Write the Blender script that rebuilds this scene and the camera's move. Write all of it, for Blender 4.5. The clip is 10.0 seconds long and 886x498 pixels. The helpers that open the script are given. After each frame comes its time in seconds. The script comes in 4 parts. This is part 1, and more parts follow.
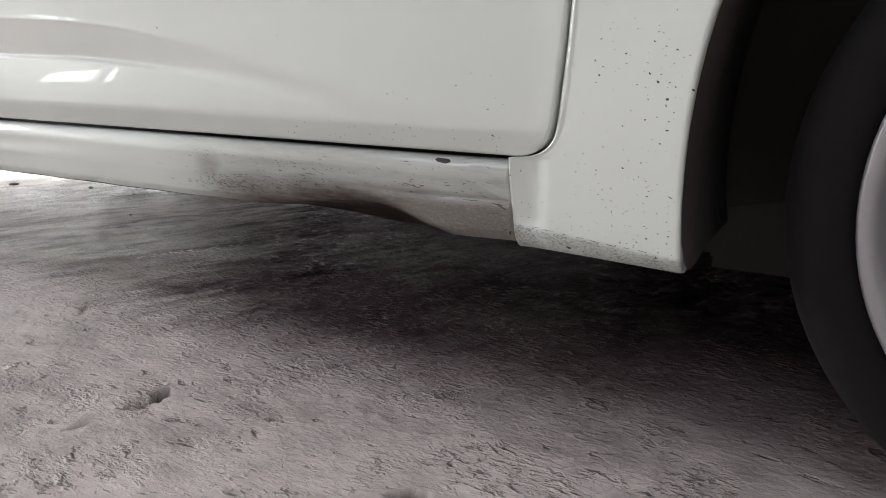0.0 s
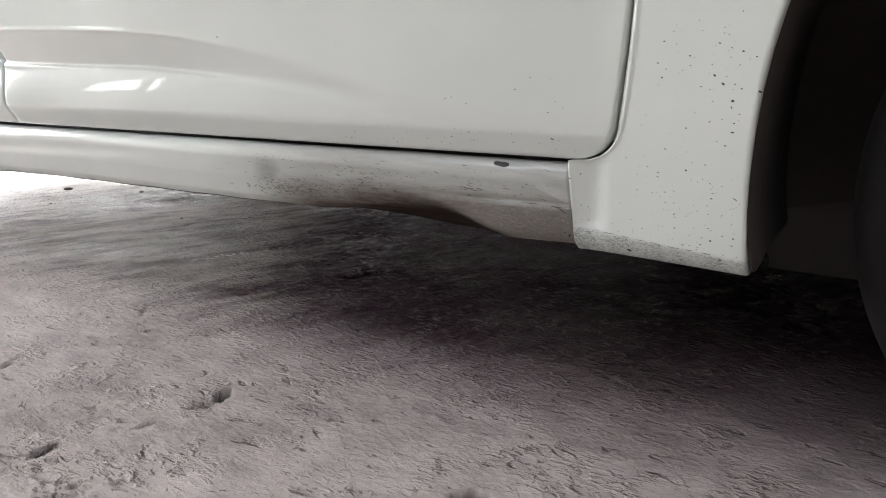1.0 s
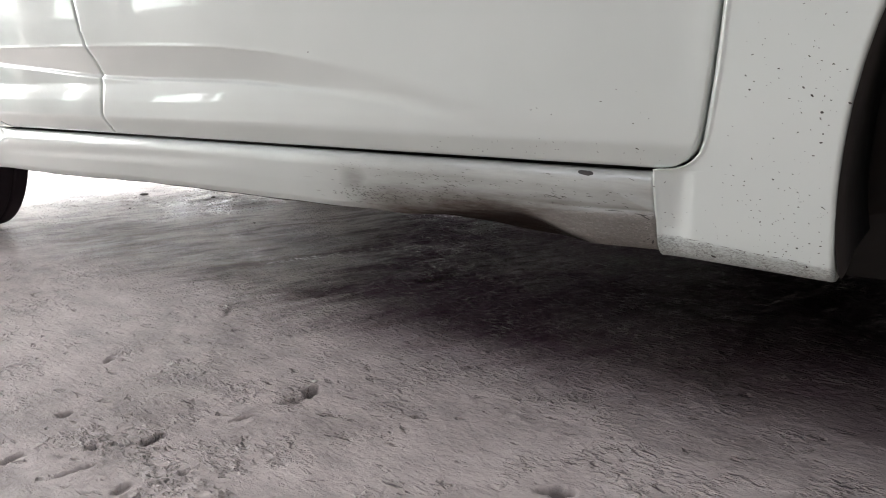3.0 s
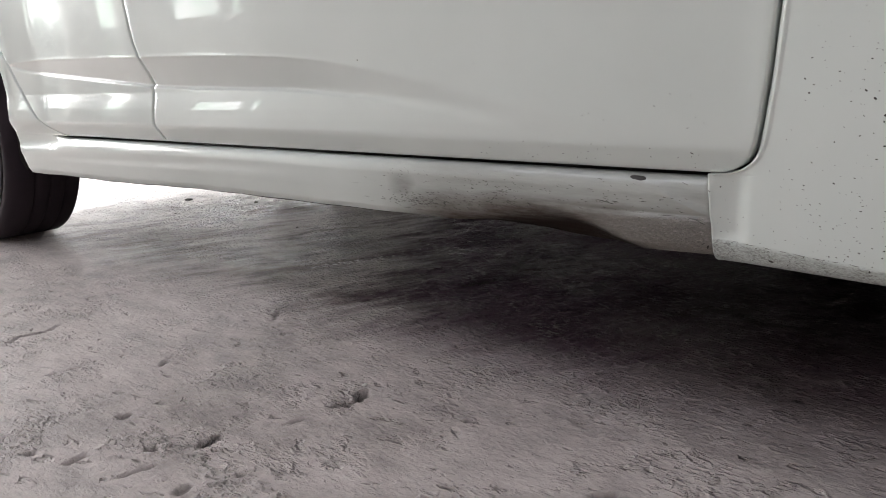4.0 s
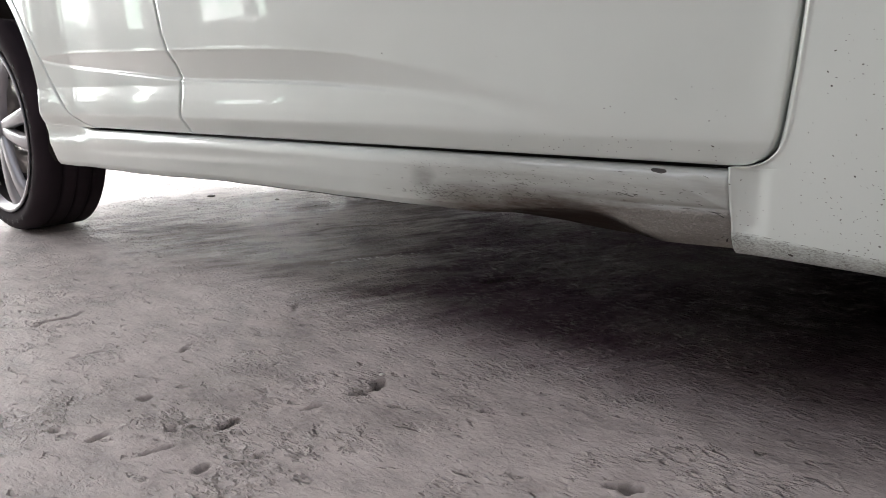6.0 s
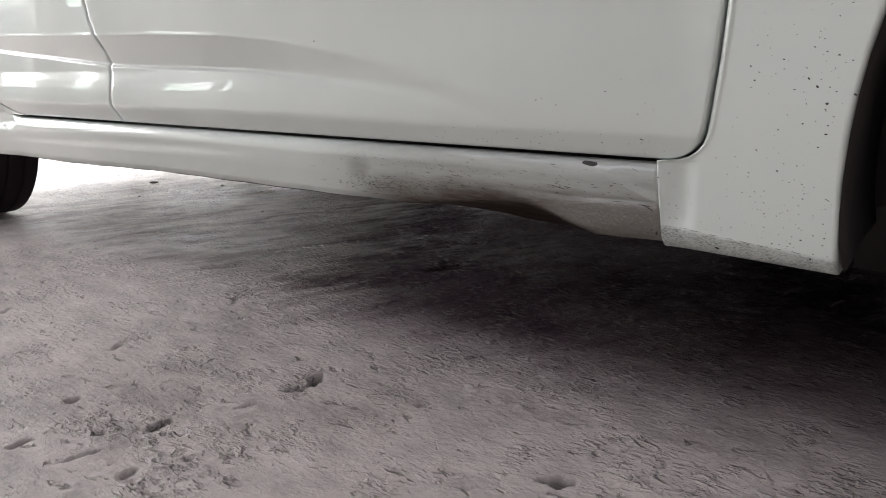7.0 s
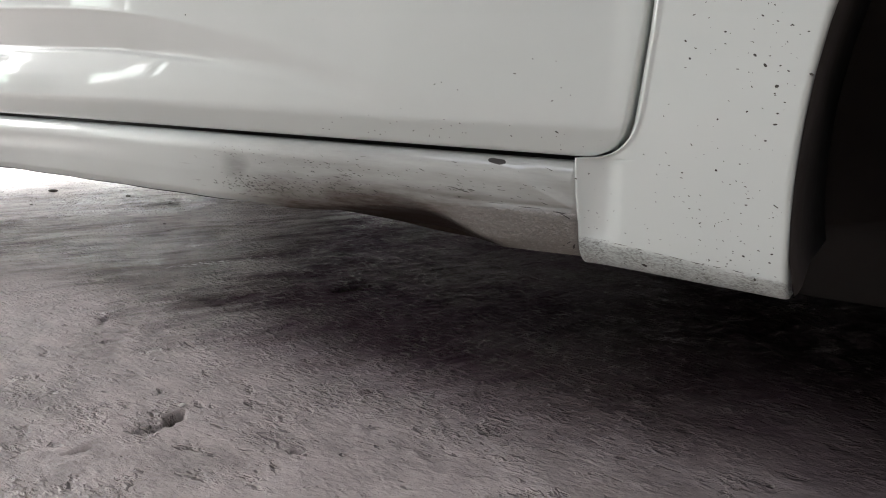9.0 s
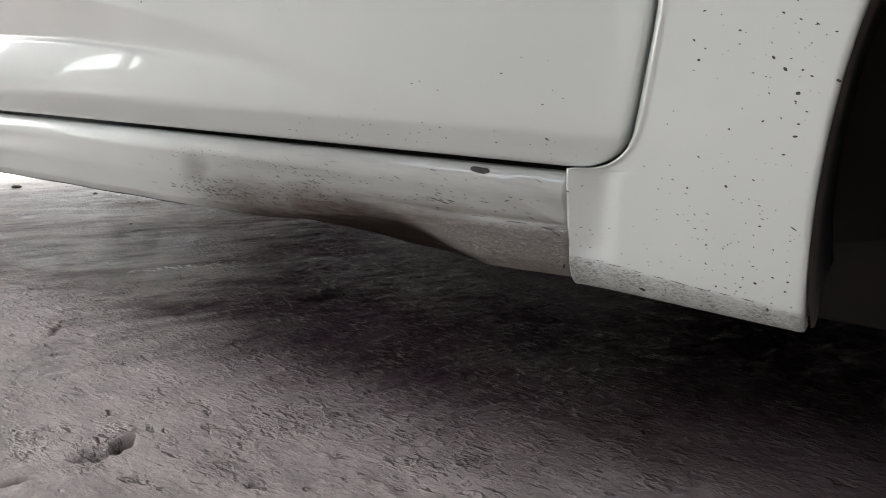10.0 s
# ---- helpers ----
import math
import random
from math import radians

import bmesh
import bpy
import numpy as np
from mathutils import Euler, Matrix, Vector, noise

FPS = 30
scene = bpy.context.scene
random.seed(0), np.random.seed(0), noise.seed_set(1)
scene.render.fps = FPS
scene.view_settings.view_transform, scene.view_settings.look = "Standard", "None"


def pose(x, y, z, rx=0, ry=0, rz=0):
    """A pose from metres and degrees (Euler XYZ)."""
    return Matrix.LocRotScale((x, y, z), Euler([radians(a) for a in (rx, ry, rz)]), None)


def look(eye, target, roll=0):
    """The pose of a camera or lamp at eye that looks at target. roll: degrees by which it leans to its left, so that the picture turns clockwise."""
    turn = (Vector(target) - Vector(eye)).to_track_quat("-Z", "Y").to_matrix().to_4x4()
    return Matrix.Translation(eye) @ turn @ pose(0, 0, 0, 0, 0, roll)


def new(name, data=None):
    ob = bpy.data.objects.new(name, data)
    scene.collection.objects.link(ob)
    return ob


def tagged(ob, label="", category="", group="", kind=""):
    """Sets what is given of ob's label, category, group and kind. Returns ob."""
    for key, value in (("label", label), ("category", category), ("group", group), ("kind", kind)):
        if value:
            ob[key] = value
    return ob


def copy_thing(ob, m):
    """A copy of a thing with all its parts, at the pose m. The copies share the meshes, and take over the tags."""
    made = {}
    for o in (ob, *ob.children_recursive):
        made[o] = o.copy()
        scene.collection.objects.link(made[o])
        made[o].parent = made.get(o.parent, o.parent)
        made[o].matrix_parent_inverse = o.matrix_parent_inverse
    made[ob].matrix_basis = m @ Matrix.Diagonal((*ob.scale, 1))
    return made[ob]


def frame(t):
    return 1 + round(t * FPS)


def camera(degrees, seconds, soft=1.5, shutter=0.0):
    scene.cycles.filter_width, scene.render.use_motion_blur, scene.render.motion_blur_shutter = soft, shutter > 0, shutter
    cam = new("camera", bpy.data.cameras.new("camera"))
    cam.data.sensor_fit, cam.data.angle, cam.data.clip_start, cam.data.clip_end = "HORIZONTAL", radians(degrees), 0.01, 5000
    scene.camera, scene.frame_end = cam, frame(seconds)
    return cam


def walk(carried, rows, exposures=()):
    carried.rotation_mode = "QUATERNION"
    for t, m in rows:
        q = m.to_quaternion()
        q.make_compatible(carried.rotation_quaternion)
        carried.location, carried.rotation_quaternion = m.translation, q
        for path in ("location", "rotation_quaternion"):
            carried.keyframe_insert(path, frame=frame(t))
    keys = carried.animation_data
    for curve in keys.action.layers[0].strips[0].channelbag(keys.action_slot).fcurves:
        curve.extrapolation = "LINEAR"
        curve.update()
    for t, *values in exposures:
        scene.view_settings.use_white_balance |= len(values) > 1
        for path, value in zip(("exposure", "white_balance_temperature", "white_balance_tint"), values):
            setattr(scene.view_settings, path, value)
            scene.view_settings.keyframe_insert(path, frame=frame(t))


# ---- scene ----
cam = camera(62.5, 10.0, soft=1.0)
PATH = [
    (0, (0.312, -0.66, 0.409), (-0.665, 1.009, -0.1), 0.1),
    (0.5, (0.301, -0.673, 0.411), (-0.724, 0.968, -0.098), -0.3),
    (1, (0.294, -0.679, 0.414), (-0.765, 0.94, -0.094), -0.9),
    (1.5, (0.288, -0.689, 0.419), (-0.796, 0.912, -0.092), -1.1),
    (2, (0.281, -0.7, 0.423), (-0.835, 0.885, -0.071), -1.6),
    (2.5, (0.283, -0.718, 0.423), (-0.856, 0.849, -0.074), -1.5),
    (4, (0.266, -0.747, 0.43), (-0.977, 0.744, -0.054), -2.4),
    (4.5, (0.261, -0.758, 0.431), (-1.01, 0.706, -0.063), -2.8),
    (5, (0.25, -0.763, 0.43), (-1.037, 0.688, -0.059), -2.6),
    (6.3, (0.276, -0.755, 0.41), (-0.991, 0.72, -0.057), -0.9),
    (6.5, (0.269, -0.746, 0.425), (-0.949, 0.76, -0.075), -1.3),
    (7, (0.286, -0.728, 0.425), (-0.901, 0.795, -0.095), -1.4),
    (7.5, (0.293, -0.691, 0.416), (-0.841, 0.879, -0.083), 0.4),
    (8, (0.279, -0.636, 0.391), (-0.77, 0.99, -0.113), 0.8),
    (8.5, (0.269, -0.607, 0.38), (-0.79, 1.017, -0.113), 0.0),
    (9, (0.253, -0.581, 0.376), (-0.823, 1.043, -0.078), 0.9),
    (9.5, (0.234, -0.547, 0.379), (-0.75, 1.142, -0.045), 1.0),
    (10, (0.219, -0.523, 0.376), (-0.813, 1.129, -0.079), 2.0),
]
EXPOSURES = [(0, 0.98), (2.5, 0.94), (4, 0.65), (7.5, 0.64), (8, 0.66), (9, 0.76), (10, 0.82)]
walk(cam, [(t, look(eye, target, roll)) for t, eye, target, roll in PATH], EXPOSURES)

# ---- world and light ----
world = bpy.data.worlds.new("world")
scene.world = world
world.use_nodes = True
wn = world.node_tree.nodes
sky = wn.new("ShaderNodeTexSky")
sky.sky_type = "NISHITA"
sky.sun_disc = False
sky.sun_elevation, sky.sun_rotation = radians(50), radians(-70)
sky.altitude, sky.air_density, sky.dust_density = 0, 1.0, 4.0
world.node_tree.links.new(sky.outputs[0], wn["Background"].inputs[0])
wn["Background"].inputs[1].default_value = 0.15

sun = new("sun", bpy.data.lights.new("sun", "SUN"))
sun.data.energy, sun.data.angle, sun.data.color = 3.0, radians(12), (1, 0.97, 0.93)
sun.matrix_world = look((-8, 1.5, 9), (0, 0, 0))


def fill_light(name, centre, target, sx, sy, watts, colour=(1, 1, 1)):
    lamp = new(name, bpy.data.lights.new(name, "AREA"))
    lamp.data.shape, lamp.data.size, lamp.data.size_y = "RECTANGLE", sx, sy
    lamp.data.energy, lamp.data.color = watts, colour
    lamp.matrix_world = look(centre, target)
    return lamp


# the open rear end looks out on bright haze, the north side on an added glowing panel; an unseen fill lamp, added,
# brightens the near floor
fill_light("daylight_roof_light", (-0.4, -2.15, 3.33), (-0.4, -2.15, 0), 4.6, 1.5, 24, (1, 0.985, 0.985))


# ---- materials ----
def nodes_of(m):
    m.use_nodes = True
    t = m.node_tree
    return t, t.nodes["Principled BSDF"]


def link(t, a, b):
    t.links.new(a, b)


def noise_node(t, scale, detail=4, rough=0.6, coord=None, stretch=None):
    n = t.nodes.new("ShaderNodeTexNoise")
    n.inputs["Scale"].default_value = scale
    n.inputs["Detail"].default_value = detail
    n.inputs["Roughness"].default_value = rough
    c = t.nodes.new("ShaderNodeTexCoord")
    src = c.outputs["Object"]
    if stretch:
        mp = t.nodes.new("ShaderNodeMapping")
        mp.inputs["Scale"].default_value = stretch
        link(t, src, mp.inputs[0])
        src = mp.outputs[0]
    link(t, src, n.inputs["Vector"])
    return n.outputs["Fac"]


def ramp(t, src, stops):
    r = t.nodes.new("ShaderNodeValToRGB")
    e = r.color_ramp.elements
    while len(e) < len(stops):
        e.new(0.5)
    for k, (p, c) in enumerate(stops):
        e[k].position = p
        e[k].color = (*c, 1) if len(c) == 3 else (c[0], c[0], c[0], 1)
    link(t, src, r.inputs[0])
    return r.outputs[0]


def maths(t, op, a, b=0.0, clamp=False):
    n = t.nodes.new("ShaderNodeMath")
    n.operation, n.use_clamp = op, clamp
    for k, v in enumerate((a, b)):
        if isinstance(v, (int, float)):
            n.inputs[k].default_value = v
        else:
            link(t, v, n.inputs[k])
    return n.outputs[0]


def mixed(t, fac, a, b):
    n = t.nodes.new("ShaderNodeMix")
    n.data_type = "RGBA"
    for k, v in ((0, fac), (6, a), (7, b)):
        if isinstance(v, (int, float)):
            n.inputs[k].default_value = v
        elif isinstance(v, tuple):
            n.inputs[k].default_value = (*v, 1)
        else:
            link(t, v, n.inputs[k])
    return n.outputs[2]


def bump(t, bsdf, src, strength, dist, into="Normal"):
    b = t.nodes.new("ShaderNodeBump")
    b.inputs["Strength"].default_value, b.inputs["Distance"].default_value = strength, dist
    link(t, src, b.inputs["Height"])
    link(t, b.outputs[0], bsdf.inputs[into])
    return b


def plain(name, colour, rough=0.5, metal=0.0, var=0.15, scale=30, bumpy=0.0, dist=0.002, coat=0.0):
    m = bpy.data.materials.new(name)
    t, b = nodes_of(m)
    lo = tuple(c * (1 - var) for c in colour)
    hi = tuple(min(1, c * (1 + var)) for c in colour)
    fine, wide = noise_node(t, scale, 5), noise_node(t, scale / 8, 2)
    both = maths(t, "ADD", maths(t, "MULTIPLY", fine, 0.5), maths(t, "MULTIPLY", wide, 0.5))
    link(t, ramp(t, both, [(0.3, lo), (0.7, hi)]), b.inputs["Base Color"])
    link(t, ramp(t, fine, [(0.2, (rough * 0.8,)), (0.8, (min(1, rough * 1.2),))]), b.inputs["Roughness"])
    b.inputs["Metallic"].default_value = metal
    b.inputs["Coat Weight"].default_value = coat
    if bumpy:
        bump(t, b, fine, bumpy, dist)
    return m


def matt(m, level):
    m.node_tree.nodes["Principled BSDF"].inputs["Specular IOR Level"].default_value = level
    return m


def band(t, v, lo, hi, soft):
    """1 where v lies between lo and hi, with soft ends."""
    up = t.nodes.new("ShaderNodeMapRange")
    up.interpolation_type = "SMOOTHSTEP"
    dn = t.nodes.new("ShaderNodeMapRange")
    dn.interpolation_type = "SMOOTHSTEP"
    link(t, v, up.inputs[0])
    link(t, v, dn.inputs[0])
    up.inputs[1].default_value, up.inputs[2].default_value = lo - soft, lo + soft
    dn.inputs[1].default_value, dn.inputs[2].default_value = hi - soft, hi + soft
    dn.inputs[3].default_value, dn.inputs[4].default_value = 1, 0
    return maths(t, "MULTIPLY", up.outputs[0], dn.outputs[0])


def car_paint(name, grime=""):
    """Pearl white clear-coated paint; grime: the worn sill, with some shade painted in, or the scuffed fender foot."""
    m = bpy.data.materials.new(name)
    t, b = nodes_of(m)
    cloud = noise_node(t, 3.5, 3)
    col = ramp(t, cloud, [(0.3, (0.600, 0.632, 0.606)), (0.7, (0.648, 0.680, 0.654))])
    b.inputs["Roughness"].default_value = 0.32
    b.inputs["Coat Weight"].default_value = 1.0
    b.inputs["Coat Roughness"].default_value = 0.03
    b.inputs["Coat IOR"].default_value = 1.62
    if grime:
        c = t.nodes.new("ShaderNodeTexCoord")
        sep = t.nodes.new("ShaderNodeSeparateXYZ")
        link(t, c.outputs["Object"], sep.inputs[0])
        x, z = sep.outputs[0], sep.outputs[2]
        streak = noise_node(t, 90, 5, 0.65, stretch=(0.35, 1, 2.2))
        if grime == "sill":
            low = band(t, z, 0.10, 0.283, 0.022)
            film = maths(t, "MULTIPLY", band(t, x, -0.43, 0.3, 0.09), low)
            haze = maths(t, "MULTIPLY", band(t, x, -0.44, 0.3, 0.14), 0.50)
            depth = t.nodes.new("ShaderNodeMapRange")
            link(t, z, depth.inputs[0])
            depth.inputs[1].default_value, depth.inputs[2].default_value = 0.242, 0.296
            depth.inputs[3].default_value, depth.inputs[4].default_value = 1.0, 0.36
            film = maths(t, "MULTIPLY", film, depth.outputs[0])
            spot = maths(t, "MULTIPLY", band(t, x, -0.450, -0.395, 0.025), band(t, z, 0.250, 0.292, 0.016))
            film = maths(t, "MAXIMUM", film, maths(t, "MULTIPLY", spot, 0.62))
            film = maths(t, "MAXIMUM", film, haze)
            smear = maths(t, "MULTIPLY", band(t, x, -0.34, -0.03, 0.08), band(t, z, 0.1, 0.277, 0.024))
            film = maths(t, "MAXIMUM", film, smear)
            film = maths(t, "MULTIPLY", film, ramp(t, streak, [(0.25, (0.78,)), (0.62, (1.0,))]))
            # brown dirt below the crease, with the folded sheet's shade painted into it
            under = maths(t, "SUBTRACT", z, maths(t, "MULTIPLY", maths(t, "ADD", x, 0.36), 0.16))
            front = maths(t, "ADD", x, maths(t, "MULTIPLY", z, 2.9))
            shaded_dirt = maths(t, "MULTIPLY", band(t, under, 0.0, 0.2300, 0.019), band(t, front, -1.0, 0.583, 0.022))
            shaded_dirt = maths(t, "MULTIPLY", shaded_dirt, band(t, x, -0.36, 0.1, 0.05))
            above = maths(t, "SUBTRACT", z, maths(t, "MULTIPLY", x, 0.065))
            lip = maths(t, "MULTIPLY", band(t, x, -0.12, 0.1, 0.04), band(t, above, 0.1, 0.2657, 0.0025))
            crack = ramp(t, noise_node(t, 420, 5, 0.7, stretch=(0.5, 1, 1.4)), [(0.46, (1.0,)), (0.58, (0.0,))])
            flecks = maths(t, "MULTIPLY", maths(t, "GREATER_THAN", streak, 0.66), band(t, x, -0.50, -0.02, 0.05))
            flecks = maths(t, "MULTIPLY", flecks, band(t, z, 0.235, 0.30, 0.012))
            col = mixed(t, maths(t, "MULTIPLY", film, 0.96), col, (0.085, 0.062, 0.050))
            col = mixed(t, maths(t, "MULTIPLY", lip, 0.8), col, (0.40, 0.370, 0.345))
            col = mixed(t, maths(t, "MULTIPLY", lip, maths(t, "ADD", maths(t, "MULTIPLY", crack, 0.26), 0.16)), col, (0.13, 0.112, 0.100))
            col = mixed(t, maths(t, "MULTIPLY", shaded_dirt, 0.93), col, (0.018, 0.011, 0.009))
            col = mixed(t, maths(t, "MULTIPLY", flecks, 0.6), col, (0.05, 0.04, 0.035))
            bump(t, b, maths(t, "MULTIPLY", crack, lip), 0.9, 0.0016)
            dull = maths(t, "MULTIPLY", maths(t, "MAXIMUM", film, shaded_dirt), band(t, z, 0.1, 0.290, 0.008))
        else:
            edge = maths(t, "ADD", z, maths(t, "MULTIPLY", x, 0.055))
            foot = maths(t, "MULTIPLY", band(t, edge, 0.1, 0.2445, 0.003), band(t, x, -0.1, 0.21, 0.03))
            fine = noise_node(t, 640, 5, 0.7, stretch=(0.5, 1, 1.3))
            grit = ramp(t, fine, [(0.42, (1.0,)), (0.56, (0.0,))])
            wear = ramp(t, noise_node(t, 45, 4), [(0.35, (0.4,)), (0.6, (1.0,))])
            col = mixed(t, maths(t, "MULTIPLY", maths(t, "MULTIPLY", foot, wear), maths(t, "ADD", maths(t, "MULTIPLY", grit, 0.55), 0.10)), col, (0.10, 0.082, 0.072))
            dull = foot
            bump(t, b, maths(t, "MULTIPLY", fine, foot), 1.0, 0.0022)
        link(t, maths(t, "ADD", maths(t, "MULTIPLY", dull, 0.4), 0.32), b.inputs["Roughness"])
        link(t, maths(t, "SUBTRACT", 0.5, maths(t, "MULTIPLY", dull, 0.47)), b.inputs["Specular IOR Level"])
        link(t, maths(t, "MULTIPLY", maths(t, "SUBTRACT", 1.0, dull, True), 0.85), b.inputs["Coat Weight"])
    link(t, col, b.inputs["Base Color"])
    return m


def ground_material():
    m = bpy.data.materials.new("dusty_concrete")
    t, b = nodes_of(m)
    wide = noise_node(t, 2.3, 4)
    mid = noise_node(t, 16, 4, 0.55, stretch=(0.7, 1.3, 1))
    fine = noise_node(t, 150, 6, 0.7)
    mix = maths(t, "ADD", maths(t, "MULTIPLY", wide, 0.50), maths(t, "ADD", maths(t, "MULTIPLY", mid, 0.30), maths(t, "MULTIPLY", fine, 0.2)))
    dust = ramp(t, mix, [(0.38, (0.238, 0.206, 0.198)), (0.5, (0.454, 0.396, 0.382)), (0.62, (0.600, 0.530, 0.512))])
    # under the front of the car: brown earth, and the car's purplish shade painted into the floor
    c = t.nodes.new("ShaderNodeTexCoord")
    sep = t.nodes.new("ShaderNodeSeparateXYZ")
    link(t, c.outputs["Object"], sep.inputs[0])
    # dark and pale drag marks that run in under the car
    turn, squeeze, drag = t.nodes.new("ShaderNodeMapping"), t.nodes.new("ShaderNodeMapping"), t.nodes.new("ShaderNodeTexNoise")
    turn.inputs["Rotation"].default_value = (0, 0, radians(-62))
    squeeze.inputs["Scale"].default_value = (0.30, 1, 1)
    link(t, c.outputs["Object"], turn.inputs[0])
    link(t, turn.outputs[0], squeeze.inputs[0])
    link(t, squeeze.outputs[0], drag.inputs["Vector"])
    drag.inputs["Scale"].default_value, drag.inputs["Detail"].default_value, drag.inputs["Roughness"].default_value = 24, 6, 0.62
    scrape = t.nodes.new("ShaderNodeTexNoise")
    link(t, squeeze.outputs[0], scrape.inputs["Vector"])
    scrape.inputs["Scale"].default_value, scrape.inputs["Detail"].default_value, scrape.inputs["Distortion"].default_value = 95, 3, 0.4
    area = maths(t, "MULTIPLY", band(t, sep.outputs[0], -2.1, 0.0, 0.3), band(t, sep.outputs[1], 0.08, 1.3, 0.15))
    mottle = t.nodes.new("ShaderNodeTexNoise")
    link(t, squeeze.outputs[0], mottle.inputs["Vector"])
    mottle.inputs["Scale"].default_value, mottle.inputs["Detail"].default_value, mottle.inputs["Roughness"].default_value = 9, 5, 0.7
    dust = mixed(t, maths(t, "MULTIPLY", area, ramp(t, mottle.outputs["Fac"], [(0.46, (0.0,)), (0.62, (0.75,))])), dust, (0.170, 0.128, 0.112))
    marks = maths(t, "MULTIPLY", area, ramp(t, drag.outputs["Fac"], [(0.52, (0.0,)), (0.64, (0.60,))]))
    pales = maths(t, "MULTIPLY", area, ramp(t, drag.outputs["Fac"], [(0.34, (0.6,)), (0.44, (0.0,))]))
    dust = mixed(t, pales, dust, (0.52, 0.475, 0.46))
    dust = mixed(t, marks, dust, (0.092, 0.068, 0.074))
    # brown earth, its colour deepened by the shade it lies in
    shaded_earth = maths(t, "MULTIPLY", band(t, sep.outputs[0], -0.25, 1.1, 0.20), band(t, sep.outputs[1], 0.34, 1.5, 0.17))
    # the car's shade painted on the floor, thinned a little beside the wheel
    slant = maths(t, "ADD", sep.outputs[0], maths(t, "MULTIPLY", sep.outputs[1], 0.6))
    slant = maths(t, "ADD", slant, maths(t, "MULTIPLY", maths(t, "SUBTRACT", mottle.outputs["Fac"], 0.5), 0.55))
    car_shade = maths(t, "MULTIPLY", band(t, slant, -0.60, 2.5, 0.17), band(t, sep.outputs[1], 0.10, 1.5, 0.15))
    shade_gap = maths(t, "MULTIPLY", band(t, sep.outputs[0], -0.05, 2.0, 0.16), band(t, sep.outputs[1], -1.0, 0.335, 0.06))
    car_shade = maths(t, "MULTIPLY", car_shade, maths(t, "SUBTRACT", 1.0, maths(t, "MULTIPLY", shade_gap, 0.12)))
    car_shade = maths(t, "MULTIPLY", car_shade, ramp(t, wide, [(0.35, (0.6,)), (0.55, (1.0,))]))
    dust = mixed(t, maths(t, "MULTIPLY", car_shade, 0.92), dust, (0.056, 0.0225, 0.046))
    shaded_earth = maths(t, "MULTIPLY", shaded_earth, ramp(t, mid, [(0.3, (0.6,)), (0.6, (1.0,))]))
    link(t, mixed(t, maths(t, "MULTIPLY", shaded_earth, 0.92), dust, (0.016, 0.011, 0.009)), b.inputs["Base Color"])
    link(t, ramp(t, mix, [(0.38, (0.52,)), (0.62, (0.80,))]), b.inputs["Roughness"])
    link(t, maths(t, "SUBTRACT", 0.5, maths(t, "MULTIPLY", maths(t, "MAXIMUM", shaded_earth, car_shade), 0.46)), b.inputs["Specular IOR Level"])
    # spalls and flakes, crowded in some zones
    def turned(scale, detail, stretch, turn):
        n = t.nodes.new("ShaderNodeTexNoise")
        n.inputs["Scale"].default_value, n.inputs["Detail"].default_value, n.inputs["Roughness"].default_value = scale, detail, 0.55
        n.inputs["Distortion"].default_value = 0.2
        c2 = t.nodes.new("ShaderNodeTexCoord")
        mp = t.nodes.new("ShaderNodeMapping")
        mp.inputs["Scale"].default_value = stretch
        mp.inputs["Rotation"].default_value = (0, 0, radians(turn))
        link(t, c2.outputs["Object"], mp.inputs[0])
        link(t, mp.outputs[0], n.inputs["Vector"])
        return n.outputs["Fac"]
    zone = ramp(t, noise_node(t, 7.5, 4, 0.6), [(0.50, (0.0,)), (0.60, (1.0,))])
    patch = ramp(t, noise_node(t, 26, 3, 0.6), [(0.42, (0.0,)), (0.60, (1.0,))])
    pits = ramp(t, turned(42, 3, (0.6, 1.2, 1), -38), [(0.62, (0.0,)), (0.72, (1.0,))])
    small = ramp(t, turned(120, 3, (0.65, 1.15, 1), -30), [(0.57, (0.0,)), (0.70, (1.0,))])
    flakes = ramp(t, turned(120, 2, (0.55, 1.15, 1), -52), [(0.46, (0.0,)), (0.70, (1.0,))])
    crumbs = maths(t, "MULTIPLY", flakes, maths(t, "ADD", maths(t, "MULTIPLY", maths(t, "MULTIPLY", zone, patch), 0.9), maths(t, "ADD", maths(t, "MULTIPLY", maths(t, "MULTIPLY", area, patch), 1.1), 0.08)))
    holes = maths(t, "MAXIMUM", pits, maths(t, "MULTIPLY", small, maths(t, "ADD", maths(t, "MULTIPLY", zone, 0.8), 0.08)))
    edges = maths(t, "SUBTRACT", maths(t, "MULTIPLY", crumbs, 1.0), maths(t, "MULTIPLY", holes, 0.8))
    worn = t.nodes.new("ShaderNodeAttribute")
    worn.attribute_name = "pale"
    scuffed = maths(t, "MULTIPLY", worn.outputs["Fac"], ramp(t, turned(130, 4, (0.5, 1.3, 1), -36), [(0.50, (0.0,)), (0.56, (0.9,))]))
    paler = maths(t, "MULTIPLY", crumbs, 0.2)
    link(t, mixed(t, paler, b.inputs["Base Color"].links[0].from_socket, (0.50, 0.455, 0.44)), b.inputs["Base Color"])
    link(t, mixed(t, scuffed, b.inputs["Base Color"].links[0].from_socket, (0.80, 0.77, 0.75)), b.inputs["Base Color"])
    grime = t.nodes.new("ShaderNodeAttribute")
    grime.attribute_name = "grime"
